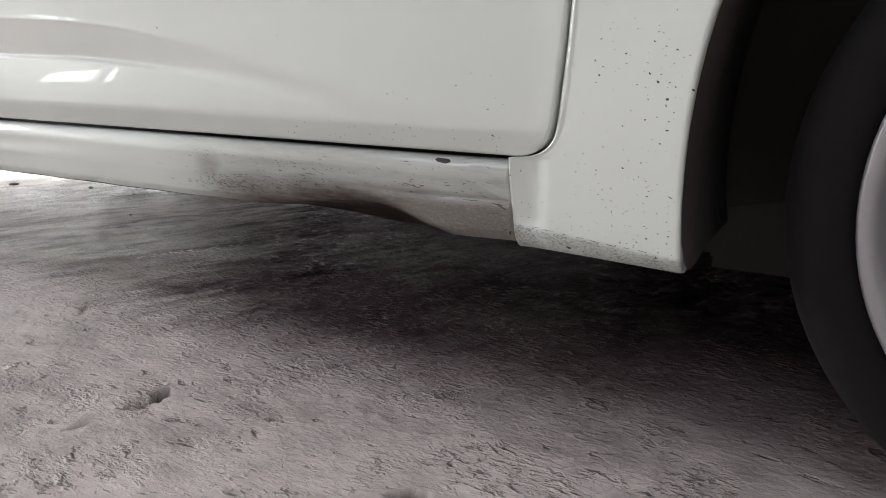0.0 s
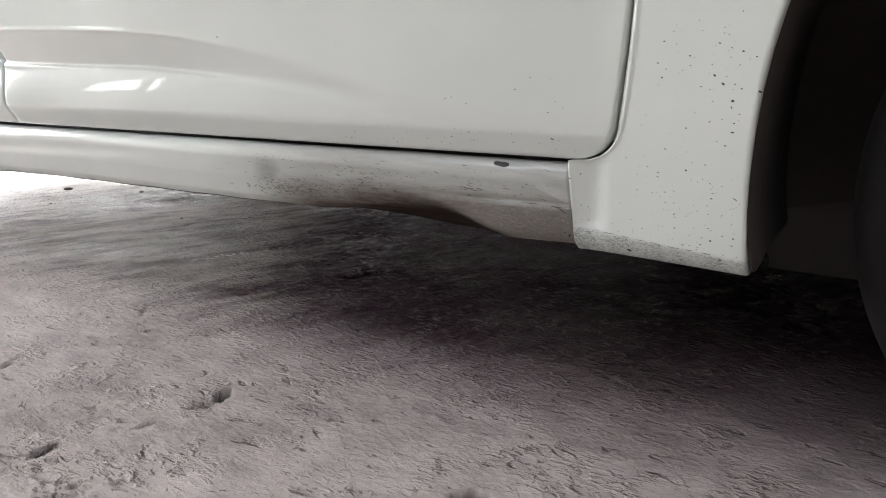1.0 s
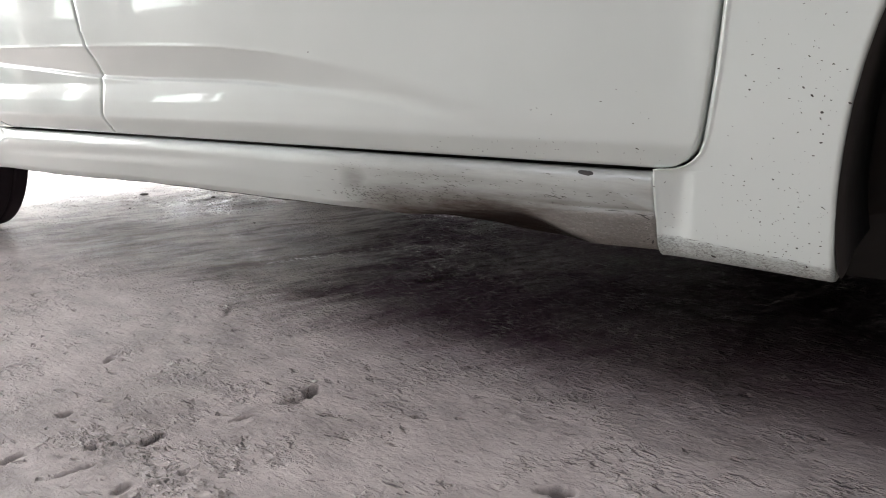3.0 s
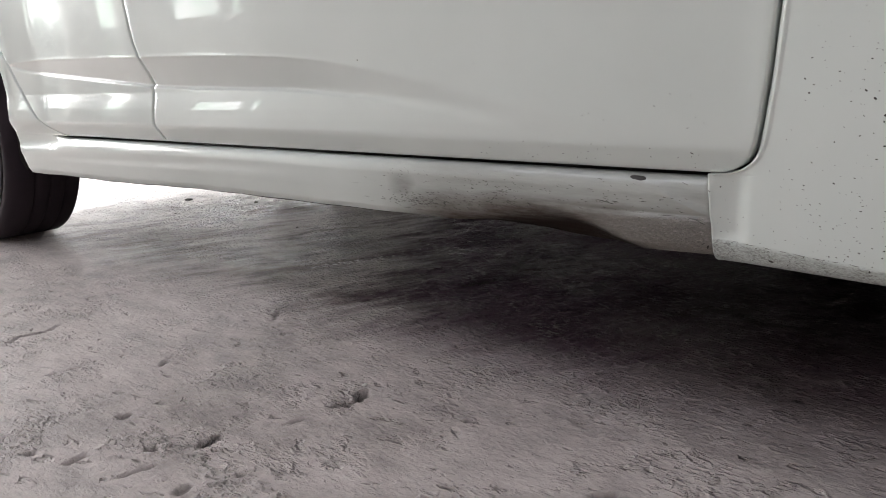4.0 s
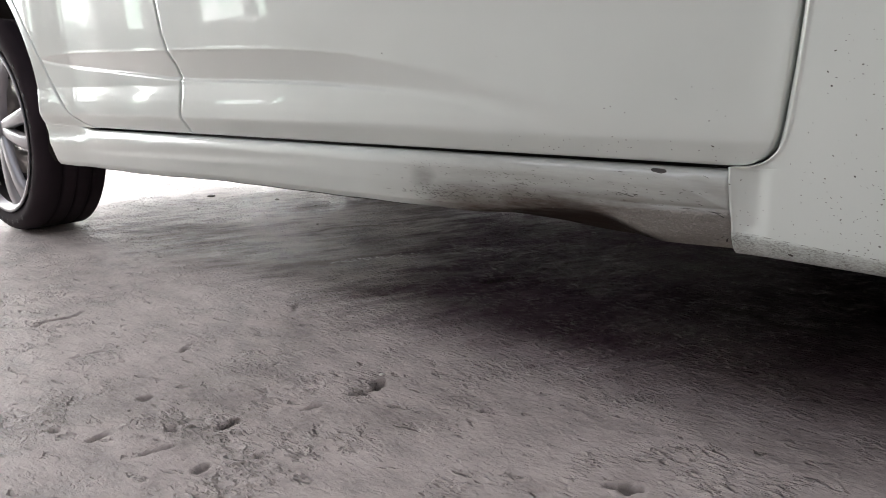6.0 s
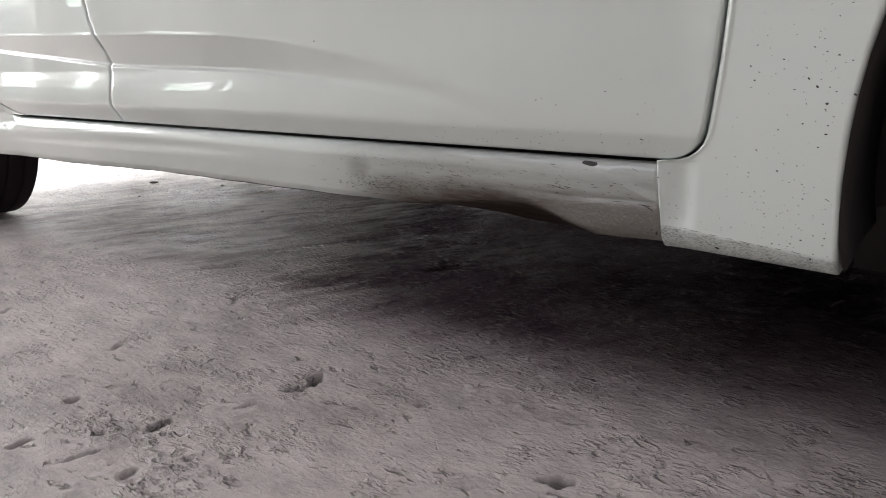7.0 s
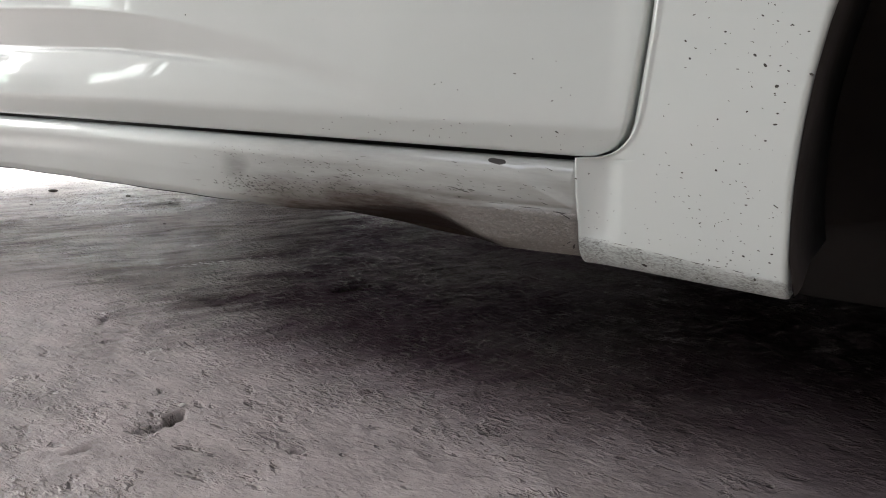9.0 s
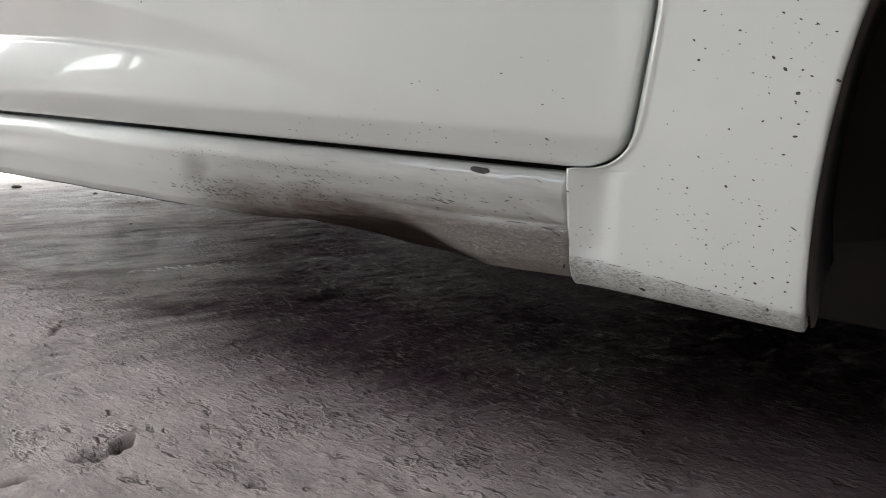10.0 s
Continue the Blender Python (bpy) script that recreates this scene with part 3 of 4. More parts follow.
def panel(bm, zs, left, right, yf, cols=60, hem=0.02, edges="lrbt", mirror=False, rolled=False):
    """A pressed sheet between the lines left(z) and right(z), its edges rolled in and hemmed."""
    zs = list(zs)
    zmin, zmax = zs[0], zs[-1]
    inner = [z for z in zs if zmin + 0.0045 < z < zmax - 0.0045]
    zz = [zmin + e for e in EDGE] + inner + [zmax - e for e in EDGE[::-1]]
    rows = []
    for z in zz:
        x0, x1 = float(left(z)), float(right(z))
        e = min(0.004, (x1 - x0) * 0.2) / 0.004
        lead = ROLL if rolled else EDGE
        mid = np.linspace(x0 + lead[-1] * e, x1 - 0.004 * e, cols)
        xs = np.concatenate([[x0 + k * e for k in lead[:-1]], mid, [x1 - k * e for k in EDGE[:3][::-1]]])
        ys = yf(xs, z).copy()
        if "l" in edges:
            ys[:len(lead) - 1] += (ROLL_TUCK if rolled else TUCK)[:-1]
        if "r" in edges:
            ys[-3:] += TUCK[:3][::-1]
        if "b" in edges and z - zmin < 0.0041:
            ys += np.interp(z - zmin, EDGE, TUCK)
        if "t" in edges and zmax - z < 0.0041:
            ys += np.interp(zmax - z, EDGE, TUCK)
        rows.append([(x, WIDTH - y if mirror else y, z) for x, y in zip(xs, ys)])
    vs = grid_faces(bm, rows, flip=mirror)
    loop = vs[0] + [r[-1] for r in vs[1:]] + vs[-1][-2::-1] + [r[0] for r in vs[-2:0:-1]]
    d = -hem if mirror else hem
    back = [bm.verts.new((v.co.x, v.co.y + d, v.co.z)) for v in loop]
    n = len(loop)
    for k in range(n):
        q = (loop[k], back[k], back[(k + 1) % n], loop[(k + 1) % n])
        bm.faces.new(q[::-1] if mirror else q)
    return vs


def line(zk, xk):
    return lambda z: float(np.interp(z, zk, xk))


GAP = 0.0045
DOOR_FRONT = line(*DOOR_EDGE)
DOOR_SPLIT = line([0.313, 0.345, 0.352, 0.395, 0.405, 0.439, 0.470, 0.500, 0.573, 0.93], [-1.034, -1.050, -1.052, -1.048, -1.049, -1.056, -1.070, -1.083, -1.094, -1.12])
DOOR_REAR = line([0.313, 0.3145, 0.318, 0.325, 0.338, 0.354, 0.40, 0.43, 0.50, 0.60, 0.72, 0.93], [-1.430, -1.455, -1.475, -1.503, -1.535, -1.562, -1.607, -1.630, -1.672, -1.74, -1.85, -1.88])
DOOR_Z = sorted(set([0.313 + 0.0009 * k for k in range(1, 14)] + list(np.arange(0.326, 0.49, 0.0017)) + list(np.arange(0.50, 0.931, 0.02)) + [0.313, 0.93]))


def arch_x(hub, z, side):
    dz = z - HUB_Z
    if dz < 0:
        return hub + side * (ARCH_R + 0.05 * dz)
    return hub + side * ARCH_R * max(1 - (dz / ARCH_H) ** 2.25, 0) ** (1 / 2.25)


def build_side(mirror):
    bm = bmesh.new()
    panel(bm, DOOR_Z, DOOR_SPLIT, DOOR_FRONT, side_y, 150, mirror=mirror)
    part("front_door", bm, PAINT, car)
    bm = bmesh.new()
    panel(bm, DOOR_Z, DOOR_REAR, lambda z: DOOR_SPLIT(z) - GAP, side_y, 110, mirror=mirror)
    part("rear_door", bm, PAINT, car)
    # front fender: the foot behind the wheel, and the piece over the arch
    bm = bmesh.new()
    low = lambda z: max(DOOR_FRONT(z) + 0.0026 + 0.0022 * math.exp(-((z - 0.325) / 0.018) ** 2), 0.0012) if z > 0.313 else 0.0006 + 0.008 * np.clip((0.30 - z) / 0.08, 0, 1)
    zs = sorted(set(list(np.arange(0.219, 0.30, 0.003)) + [0.3095 + 0.0009 * k for k in range(16)] + list(np.arange(0.326, 0.716, 0.006)) + [0.716]))
    panel(bm, zs, low, lambda z: arch_x(FRONT_HUB, z, -1), fender_y, 70, edges="lrb", mirror=mirror, rolled=True)
    panel(bm, np.linspace(0.716, 0.90, 14), lambda z: DOOR_FRONT(z) + GAP, lambda z: 1.10, fender_y, 60, edges="lt", mirror=mirror)
    panel(bm, np.linspace(0.42, 0.716, 24), lambda z: arch_x(FRONT_HUB, z, 1), lambda z: 1.10, fender_y, 12, edges="l", mirror=mirror)
    part("front_fender", bm, PAINT_FENDER, car, "white fender foot sprinkled with tar specks and a scraped lower edge")
    # rear quarter
    bm = bmesh.new()
    panel(bm, sorted(set(list(np.arange(0.313, 0.716, 0.006)) + [0.716])), lambda z: arch_x(REAR_HUB, z, 1), lambda z: DOOR_REAR(z) - GAP, lambda x, z: side_y(x, max(z, 0.318)), 20, edges="lr", mirror=mirror)
    panel(bm, np.linspace(0.716, 0.93, 14), lambda z: -2.72, lambda z: DOOR_REAR(z) - GAP, side_y, 40, edges="r", mirror=mirror)
    panel(bm, np.linspace(0.40, 0.716, 20), lambda z: -2.72, lambda z: arch_x(REAR_HUB, z, -1), side_y, 16, edges="r", mirror=mirror)
    part("rear_quarter", bm, PAINT, car)


build_side(False)
build_side(True)


# height of the sill's lower edge, and of the crease above its crushed stretch
SILL_FOOT = ([-0.9, -0.5, -0.42, -0.35, -0.31, -0.285, -0.25, -0.2, -0.166, -0.13, -0.1, -0.06, -0.02, 0.0], [0.2275, 0.2285, 0.2295, 0.230, 0.2325, 0.234, 0.2310, 0.2265, 0.2235, 0.2215, 0.2215, 0.2240, 0.2245, 0.2245])
SILL_CREASE = ([-0.31, -0.259, -0.23, -0.196, -0.163, -0.132, -0.120, -0.102, -0.079, -0.065], [0.234, 0.2422, 0.2459, 0.2492, 0.2502, 0.2492, 0.2448, 0.2362, 0.2283, 0.223])


def sill_point(x, s):
    """The sill's skin at x; s runs 0 (top edge) to 1 (bottom edge) and on to 1.4 (tucked under). Dented towards the front."""
    zb = 0.2190 + 0.0085 * float(ease(x, -1.35, -0.9)) if x < -0.9 else float(smooth_curve(x, *SILL_FOOT, 0.008))
    z = float(np.interp(s, [0, 0.05, 0.14, 1.0, 1.12, 1.4], [0.3085, 0.3075, 0.301, zb, zb - 0.003, zb + 0.002]))
    y = float(smooth_curve(s, [0, 0.04, 0.12, 0.25, 0.6, 0.9, 1.0, 1.12, 1.4], [0.016, 0.006, -0.001, -0.0045, -0.001, 0.004, 0.009, 0.022, 0.10], 0.014))
    y += float(-0.014 * ease(-x, 1.45, 1.66)) + 0.0015 * float(ease(x, -0.1, 0.0))
    blend = float(ease(-x, 1.46, 1.53) * (1 - ease(s, 0.10, 0.55)))
    if blend > 0:
        z += 0.0055 * blend * max(0.0, 1 - s / 0.15)
        y += blend * (float(side_y(x, 0.318)) - 0.0004 - y)
    # crushed stretch: below a crease the sheet is folded in under the car; towards the front it stands out again as a creased lip
    crease = float(smooth_curve(x, *SILL_CREASE, 0.006))
    y += float(ease(x, -0.34, -0.27) * (1 - ease(x, -0.085, -0.066))) * min(0.024, 1.15 * max(0.0, crease - z))
    fold = float(ease(x, -0.24, -0.05))
    y += 0.0026 * fold * math.exp(-abs(s - 0.52) / 0.035)
    y -= 0.0030 * fold * float(ease(s, 0.53, 0.60)) * (1 - float(ease(s, 0.86, 1.0)))
    # slanting ridge from the chip down to the joint, and the flat facet beneath it
    if x > -0.085:
        at = float(np.interp(x, [-0.085, 0.0], [0.02, 0.47]))
        y -= 0.0034 * float(ease(x, -0.085, -0.03)) * math.exp(-abs(s - at) / 0.06)
        y += 0.0034 * float(ease(x, -0.085, -0.01)) * float(ease(s, at - 0.25, at) * (1 - ease(s, at, at + 0.05)))
    # slight waves in the pressing towards the rear
    y += 0.0008 * math.sin(s * 15 + x * 5) * float(ease(-x, 0.55, 0.85)) * (1 - float(ease(s, 0.45, 0.7)))
    # shallow dish at the stained spot, and waves
    y += 0.0012 * math.exp(-(((x + 0.42) / 0.030) ** 2) - ((s - 0.30) / 0.22) ** 2)
    y += 0.0008 * math.sin(x * 24) * float(ease(x, -0.6, -0.35)) + 0.0006 * math.sin(x * 57 + 1) * float(ease(x, -0.35, -0.2))
    z += 0.0004 * math.sin(x * 45 + 1) * float(ease(s, 0.8, 1.0))
    return y, z


def build_sill(mirror):
    bm = bmesh.new()
    xs = sorted(set([round(v, 4) for v in np.linspace(-1.655, -0.5, 90)] + [round(v, 4) for v in np.linspace(-0.5, 0.0045, 240)]))
    ss = sorted(set([0, 0.02, 0.04, 0.07, 0.10, 0.14, 0.19, 0.25] + [round(v, 3) for v in np.linspace(0.3, 1.0, 50)] + [1.03, 1.07, 1.12, 1.25, 1.4]))
    rows = []
    for x in xs:
        r = []
        for s in ss:
            y, z = sill_point(x, s)
            xx = x + (0.008 * float(ease(s, 0.1, 1.0)) if x > -0.12 else 0) * float(ease(x, -0.12, 0.0))
            if x > 0.0005:
                y += 0.004
            xx -= 0.030 * float(ease(-x, 1.50, 1.655)) * max(0.0, 1 - s)
            r.append((xx, WIDTH - y if mirror else y, z))
        rows.append(r)
    grid_faces(bm, rows, flip=mirror)
    return part("side_sill", bm, PAINT if mirror else PAINT_SILL, car, "" if mirror else "dented white side sill, scraped and stained brown, shade painted under its crease")


build_sill(False)
build_sill(True)
# black strip along the sill's lower edge, in place of its underside's shade
bm = bmesh.new()
rows = []
for x in np.linspace(-1.60, -0.30, 90):
    y, z = sill_point(float(x), 1.04)
    z += 0.0035 * float(ease(x, -0.52, -0.32))
    rows.append([(x, y + 0.0015, z + 0.001), (x, y + 0.0008, z - 0.0012), (x, y + 0.004, z - 0.0020), (x, y + 0.012, z - 0.0012), (x, y + 0.013, z + 0.001)])
grid_faces(bm, rows)
part("sealing_strip", bm, RUBBER, car, "thin black strip standing for the shade under the sill")


# front end, tail, roof and glass, closed round the sides that are seen
def loft(name, sections, material, label=""):
    bm = bmesh.new()
    vs = grid_faces(bm, sections)
    bmesh.ops.recalc_face_normals(bm, faces=bm.faces[:])
    return part(name, bm, material, car, label)


def across(x, z, inset, crown, n=13):
    w = WIDTH / 2
    out = []
    for k in range(n):
        u = -1 + 2 * k / (n - 1)
        out.append((x, w + u * (w - inset), z + crown * (1 - u * u)))
    return out


loft("bonnet", [across(0.17, 0.935, 0.06, 0.05), across(0.5, 0.90, 0.06, 0.05), across(0.9, 0.82, 0.09, 0.05), across(1.12, 0.72, 0.16, 0.04)], PAINT)
loft("roof", [across(-0.55, 1.40, 0.26, 0.05), across(-1.1, 1.43, 0.24, 0.05), across(-1.7, 1.40, 0.25, 0.05), across(-2.2, 1.31, 0.28, 0.04)], PAINT)
loft("windscreen", [across(0.17, 0.945, 0.06, 0.05), across(-0.2, 1.19, 0.16, 0.05), across(-0.55, 1.395, 0.26, 0.05)], TINT)
loft("rear_window", [across(-2.2, 1.305, 0.28, 0.04), across(-2.45, 1.12, 0.20, 0.05), across(-2.62, 0.93, 0.12, 0.05)], TINT)
loft("tailgate", [across(-2.62, 0.93, 0.12, 0.05), across(-2.72, 0.80, 0.08, 0.02), across(-2.74, 0.60, 0.06, 0.0)], PAINT)


def round_end(x_edge, bulge, sign, z):
    w = WIDTH / 2
    return [(x_edge + sign * bulge * math.sqrt(max(0, 1 - abs(u) ** 2.6)), w + u * (w + 0.018), z) for u in np.linspace(-1, 1, 25)]


loft("front_bumper", [round_end(1.10, 0.20, 1, 0.20), round_end(1.10, 0.28, 1, 0.32), round_end(1.10, 0.26, 1, 0.52), round_end(1.10, 0.12, 1, 0.70), round_end(1.10, 0.03, 1, 0.74)], PAINT)
loft("rear_bumper", [round_end(-2.70, 0.10, -1, 0.30), round_end(-2.70, 0.15, -1, 0.38), round_end(-2.70, 0.14, -1, 0.55), round_end(-2.70, 0.05, -1, 0.62)], PAINT)
for sgn in (0, 1):
    f = lambda y: WIDTH - y if sgn else y
    rows = [[(x, f(y), z) for x, y, z in r] for r in ([(0.06, 0.02, 0.93), (-0.9, 0.02, 0.93), (-1.85, 0.02, 0.93), (-2.4, 0.04, 0.95)], [(-0.25, 0.14, 1.18), (-0.95, 0.13, 1.20), (-1.85, 0.13, 1.20), (-2.35, 0.16, 1.12)], [(-0.55, 0.26, 1.395), (-1.1, 0.24, 1.425), (-1.7, 0.25, 1.395), (-2.2, 0.28, 1.305)])]
    bm = bmesh.new()
    grid_faces(bm, rows, flip=bool(sgn))
    part("side_window", bm, TINT, car)

# underbody: floor pan, wheel housings
part("floor_pan", box_bm(-1.62, 0.09, 0.245, 0.12, WIDTH - 0.09, 0.32, 0.01), UNDER, car, "dark dirty floor pan")


def wedge(x0, y0, x1, y1, z_back, z_front, top):
    """An added hump under the floor that deepens towards the front and stops light."""
    bm = box_bm(x0, y0, z_front, x1, y1, top, 0.02)
    for v in bm.verts:
        f = (v.co.x - x0) / (x1 - x0)
        low = z_back + (z_front - z_back) * min(1.0, f * 1.9)
        v.co.z = top - (top - v.co.z) * (top - low) / (top - z_front)
    return bm


# unseen blocks, added to keep light off the floor under the front
part("exhaust_tunnel", wedge(-1.50, 0.42, 0.12, WIDTH - 0.28, 0.238, 0.112, 0.2445), UNDER, car)
part("exhaust_pipe", wedge(-1.45, 0.62, 0.10, 1.05, 0.228, 0.072, 0.2400), UNDER, car)
part("engine_tray", box_bm(0.12, 0.36, 0.125, 1.15, WIDTH - 0.36, 0.70, 0.02), UNDER, car, "dark box for the engine bay, set low to stop light")
part("tail_pan", box_bm(-2.66, 0.36, 0.32, -1.63, WIDTH - 0.36, 0.60, 0.02), UNDER, car)


def build_housing(hub, mirror):
    """The wheel housing: liner round the arch, from the fender's edge inwards."""
    bm = bmesh.new()
    rows = []
    flip = 1 if not mirror else -1
    for a in [-11.5 + 203.0 * k / 48 for k in range(49)]:
        c, s = math.cos(radians(a)), math.sin(radians(a))
        r = ARCH_R + 0.001
        row = []
        for y, dr in ((0.0025, -0.0012), (0.008, -0.0028), (0.03, -0.002), (0.12, 0.005), (0.24, 0.006), (0.245, 0.060), (0.34, 0.06), (0.35, -0.30)):
            yy = y + float(flare(hub - 0.37 * (1 if hub > 0 else -1))) * (1 if y < 0.02 else 0)
            cx, sz = (math.copysign(abs(c) ** (2 / 2.25), c), s ** (2 / 2.25)) if s > 0 else (c, s)
            x, z = hub + cx * (r + dr), HUB_Z + sz * (r * (ARCH_H / ARCH_R if s > 0 else 1) + dr)
            if y < 0.02:
                yy += 0.55 * max(0.0, 0.247 - z)
            row.append((x, WIDTH - yy if mirror else yy, z))
        rows.append(row)
    grid_faces(bm, rows, flip=not mirror)
    part("wheel_housing", bm, LINER, car, "matt black plastic wheel arch liner")


for hub in (FRONT_HUB, REAR_HUB):
    for mir in (False, True):
        build_housing(hub, mir)


def lathe(bm, profile, n, flip=False):
    """Turn (radius, y) round the wheel's axle."""
    rows = []
    for k in range(n):
        a = 2 * math.pi * k / n
        rows.append([(r * math.cos(a), y, r * math.sin(a)) for r, y in profile])
    rows.append(rows[0])
    vs = grid_faces(bm, rows, flip=flip)
    bmesh.ops.remove_doubles(bm, verts=bm.verts[:], dist=1e-5)
    bmesh.ops.recalc_face_normals(bm, faces=bm.faces[:])


def build_wheel(x, mirror, steer=0.0):
    wheel = part("wheel", bmesh.new(), RUBBER, car)
    out = 0.012 if x > 0 else -0.014
    wheel.matrix_basis = pose(x, WIDTH - out if mirror else out, HUB_Z, 0, 0, (180 if mirror else 0) + steer)
    R, W = TYRE_R, 0.185
    prof = [(RIM_R - 0.006, 0.018), (RIM_R + 0.003, 0.008), (RIM_R + 0.010, 0.003), ((RIM_R + R) / 2, -0.002), (R - 0.016, 0.002), (R - 0.008, 0.010), (R - 0.003, 0.020)]
    for g in range(4):
        a = 0.026 + g * 0.040
        prof += [(R - 0.001, a), (R, a + 0.004), (R, a + 0.030), (R - 0.001, a + 0.033), (R - 0.007, a + 0.035), (R - 0.007, a + 0.040)]
    prof = prof[:-2] + [(R - 0.006, W - 0.012), (R - 0.02, W - 0.004), (R - 0.05, W), (RIM_R, W - 0.02)]
    bm = bmesh.new()
    lathe(bm, prof, 96)
    tyre = part("tyre", bm, RUBBER if x > 0 else HAZED_RUBBER, wheel, "black tyre with moulded sidewall marks" if x > 0 else "dark tyre with lens haze in its colour and moulded sidewall marks")
    # unreadable moulded marks on the sidewall
    bm = bmesh.new()
    for k in range(10):
        a = radians(-100 + 8.5 * k + (60 if k > 4 else 0))
        o = box_bm(-0.005, -0.0012, -0.006, 0.005, 0.0, 0.006)
        rot = Matrix.Rotation(-a, 3, "Y")
        me = bpy.data.meshes.new("tmp")
        for v in o.verts:
            p = Vector((R - 0.028 + v.co.z, v.co.y - 0.0005, v.co.x))
            v.co = rot @ p
        o.to_mesh(me)
        o.free()
        bm.from_mesh(me)
        bpy.data.meshes.remove(me)
    tagged(part("sidewall_marks", bm, MARKS, tyre, "grey moulded bars", smooth=False), kind="stuff")
    bm = bmesh.new()
    lathe(bm, [(RIM_R + 0.001, 0.004), (RIM_R + 0.004, 0.000), (RIM_R + 0.001, -0.003), (RIM_R - 0.008, 0.0), (RIM_R - 0.014, 0.010), (RIM_R - 0.020, 0.018)], 96)
    part("rim", bm, ALLOY, wheel, "bright silver alloy rim")
    bm = bmesh.new()
    lathe(bm, [(RIM_R - 0.0205, 0.0185), (RIM_R - 0.026, 0.08), (RIM_R - 0.028, 0.14), (RIM_R - 0.008, 0.17)], 96)
    part("rim_barrel", bm, ALLOY_DARK, wheel, "dull grey inner barrel")
    # ten spokes that run out in pairs
    for k in range(10):
        a = radians(36 * k + (7 if k % 2 else -7) + 18)
        bm = bmesh.new()
        rows = []
        for r, w, y in ((0.020, 0.013, 0.012), (0.05, 0.015, 0.006), (0.10, 0.016, 0.003), (0.15, 0.018, 0.004), (0.178, 0.022, 0.008), (0.198, 0.034, 0.016)):
            rows.append([(r * RIM_R / 0.214, y + dy, dx * w) for dx, dy in ((-1.0, 0.022), (-0.9, 0.003), (-0.55, 0.0), (0.55, 0.0), (0.9, 0.003), (1.0, 0.022))])
        grid_faces(bm, rows)
        bmesh.ops.rotate(bm, verts=bm.verts[:], cent=(0, 0, 0), matrix=Matrix.Rotation(a, 3, "Y"))
        part("spoke", bm, ALLOY, wheel)
    bm = bmesh.new()
    lathe(bm, [(0.001, 0.0), (0.024, 0.001), (0.030, 0.005), (0.032, 0.02)], 40)
    part("hub_cap", bm, ALLOY, wheel, "round silver centre cap")
    bm = bmesh.new()
    lathe(bm, [(0.05, 0.07), (0.05, 0.062), (0.135, 0.062), (0.135, 0.084), (0.05, 0.084)], 64)
    part("brake_disc", bm, STEEL, wheel)
    bm = bmesh.new()
    lathe(bm, [(0.001, 0.10), (0.19, 0.10), (0.19, 0.11), (0.001, 0.11)], 48)
    part("dust_shield", bm, ALLOY_DARK, wheel)
    return wheel


for hub in (FRONT_HUB, REAR_HUB):
    for mir in (False, True):
        build_wheel(hub, mir)


# a dark grey car stands in the yard behind the shed, seen only as it mirrors in the paint
yard_car = copy_thing(car, pose(-9.2, -2.7, 0, 0, 0, 78))
tagged(yard_car, "dark grey hatchback parked outside on the open yard", "car")
GREY_PAINT = plain("dark_grey_car_paint", (0.07, 0.072, 0.075), 0.3, var=0.1, scale=6, coat=1.0)
for piece in yard_car.children_recursive:
    if piece.data.materials[0].name in (PAINT.name, PAINT_SILL.name, PAINT_FENDER.name):
        piece.data = piece.data.copy()
        piece.data.materials[0] = GREY_PAINT
        if piece.get("label"):
            piece["label"] = "dark grey panel"


# ---- small things on the car ----
def blob(bm, p, u, v, n, lu, lv, h, sides=7, rnd=random):
    """A flat uneven drop on a surface: u and v along it, n out of it."""
    rim = []
    for k in range(sides):
        a = 2 * math.pi * k / sides
        r = rnd.uniform(0.85, 1.12)
        rim.append(bm.verts.new(p + u * (lu * r * math.cos(a)) + v * (lv * r * math.sin(a)) - n * 0.0006))
    top = bm.verts.new(p + n * h)
    for k in range(sides):
        bm.faces.new((rim[k], rim[(k + 1) % sides], top))


def skin_normal(f, x, z):
    e = 0.002
    dx = float(f(x + e, z) - f(x - e, z)) / (2 * e)
    dz = float(f(x, z + e) - f(x, z - e)) / (2 * e)
    return Vector((dx, -1, dz)).normalized()


def specks(name, parent, f, spots, label):
    """spots: x, z, half length, half height, turn in degrees."""
    bm = bmesh.new()
    for x, z, lu, lv, turn in spots:
        n = skin_normal(f, x, z)
        u = Vector((1, 0, 0))
        u = (u - n * u.dot(n)).normalized()
        v = n.cross(u)
        c, s_ = math.cos(radians(turn)), math.sin(radians(turn))
        blob(bm, Vector((x, float(f(x, z)) - 0.0002, z)), u * c + v * s_, v * c - u * s_, n, lu, lv, 0.0007)
    bmesh.ops.recalc_face_normals(bm, faces=bm.faces[:])
    return tagged(part(name, bm, TAR, parent, label), kind="stuff")


PARTS = {o.name: o for o in car.children}
rnd = random.Random(5)
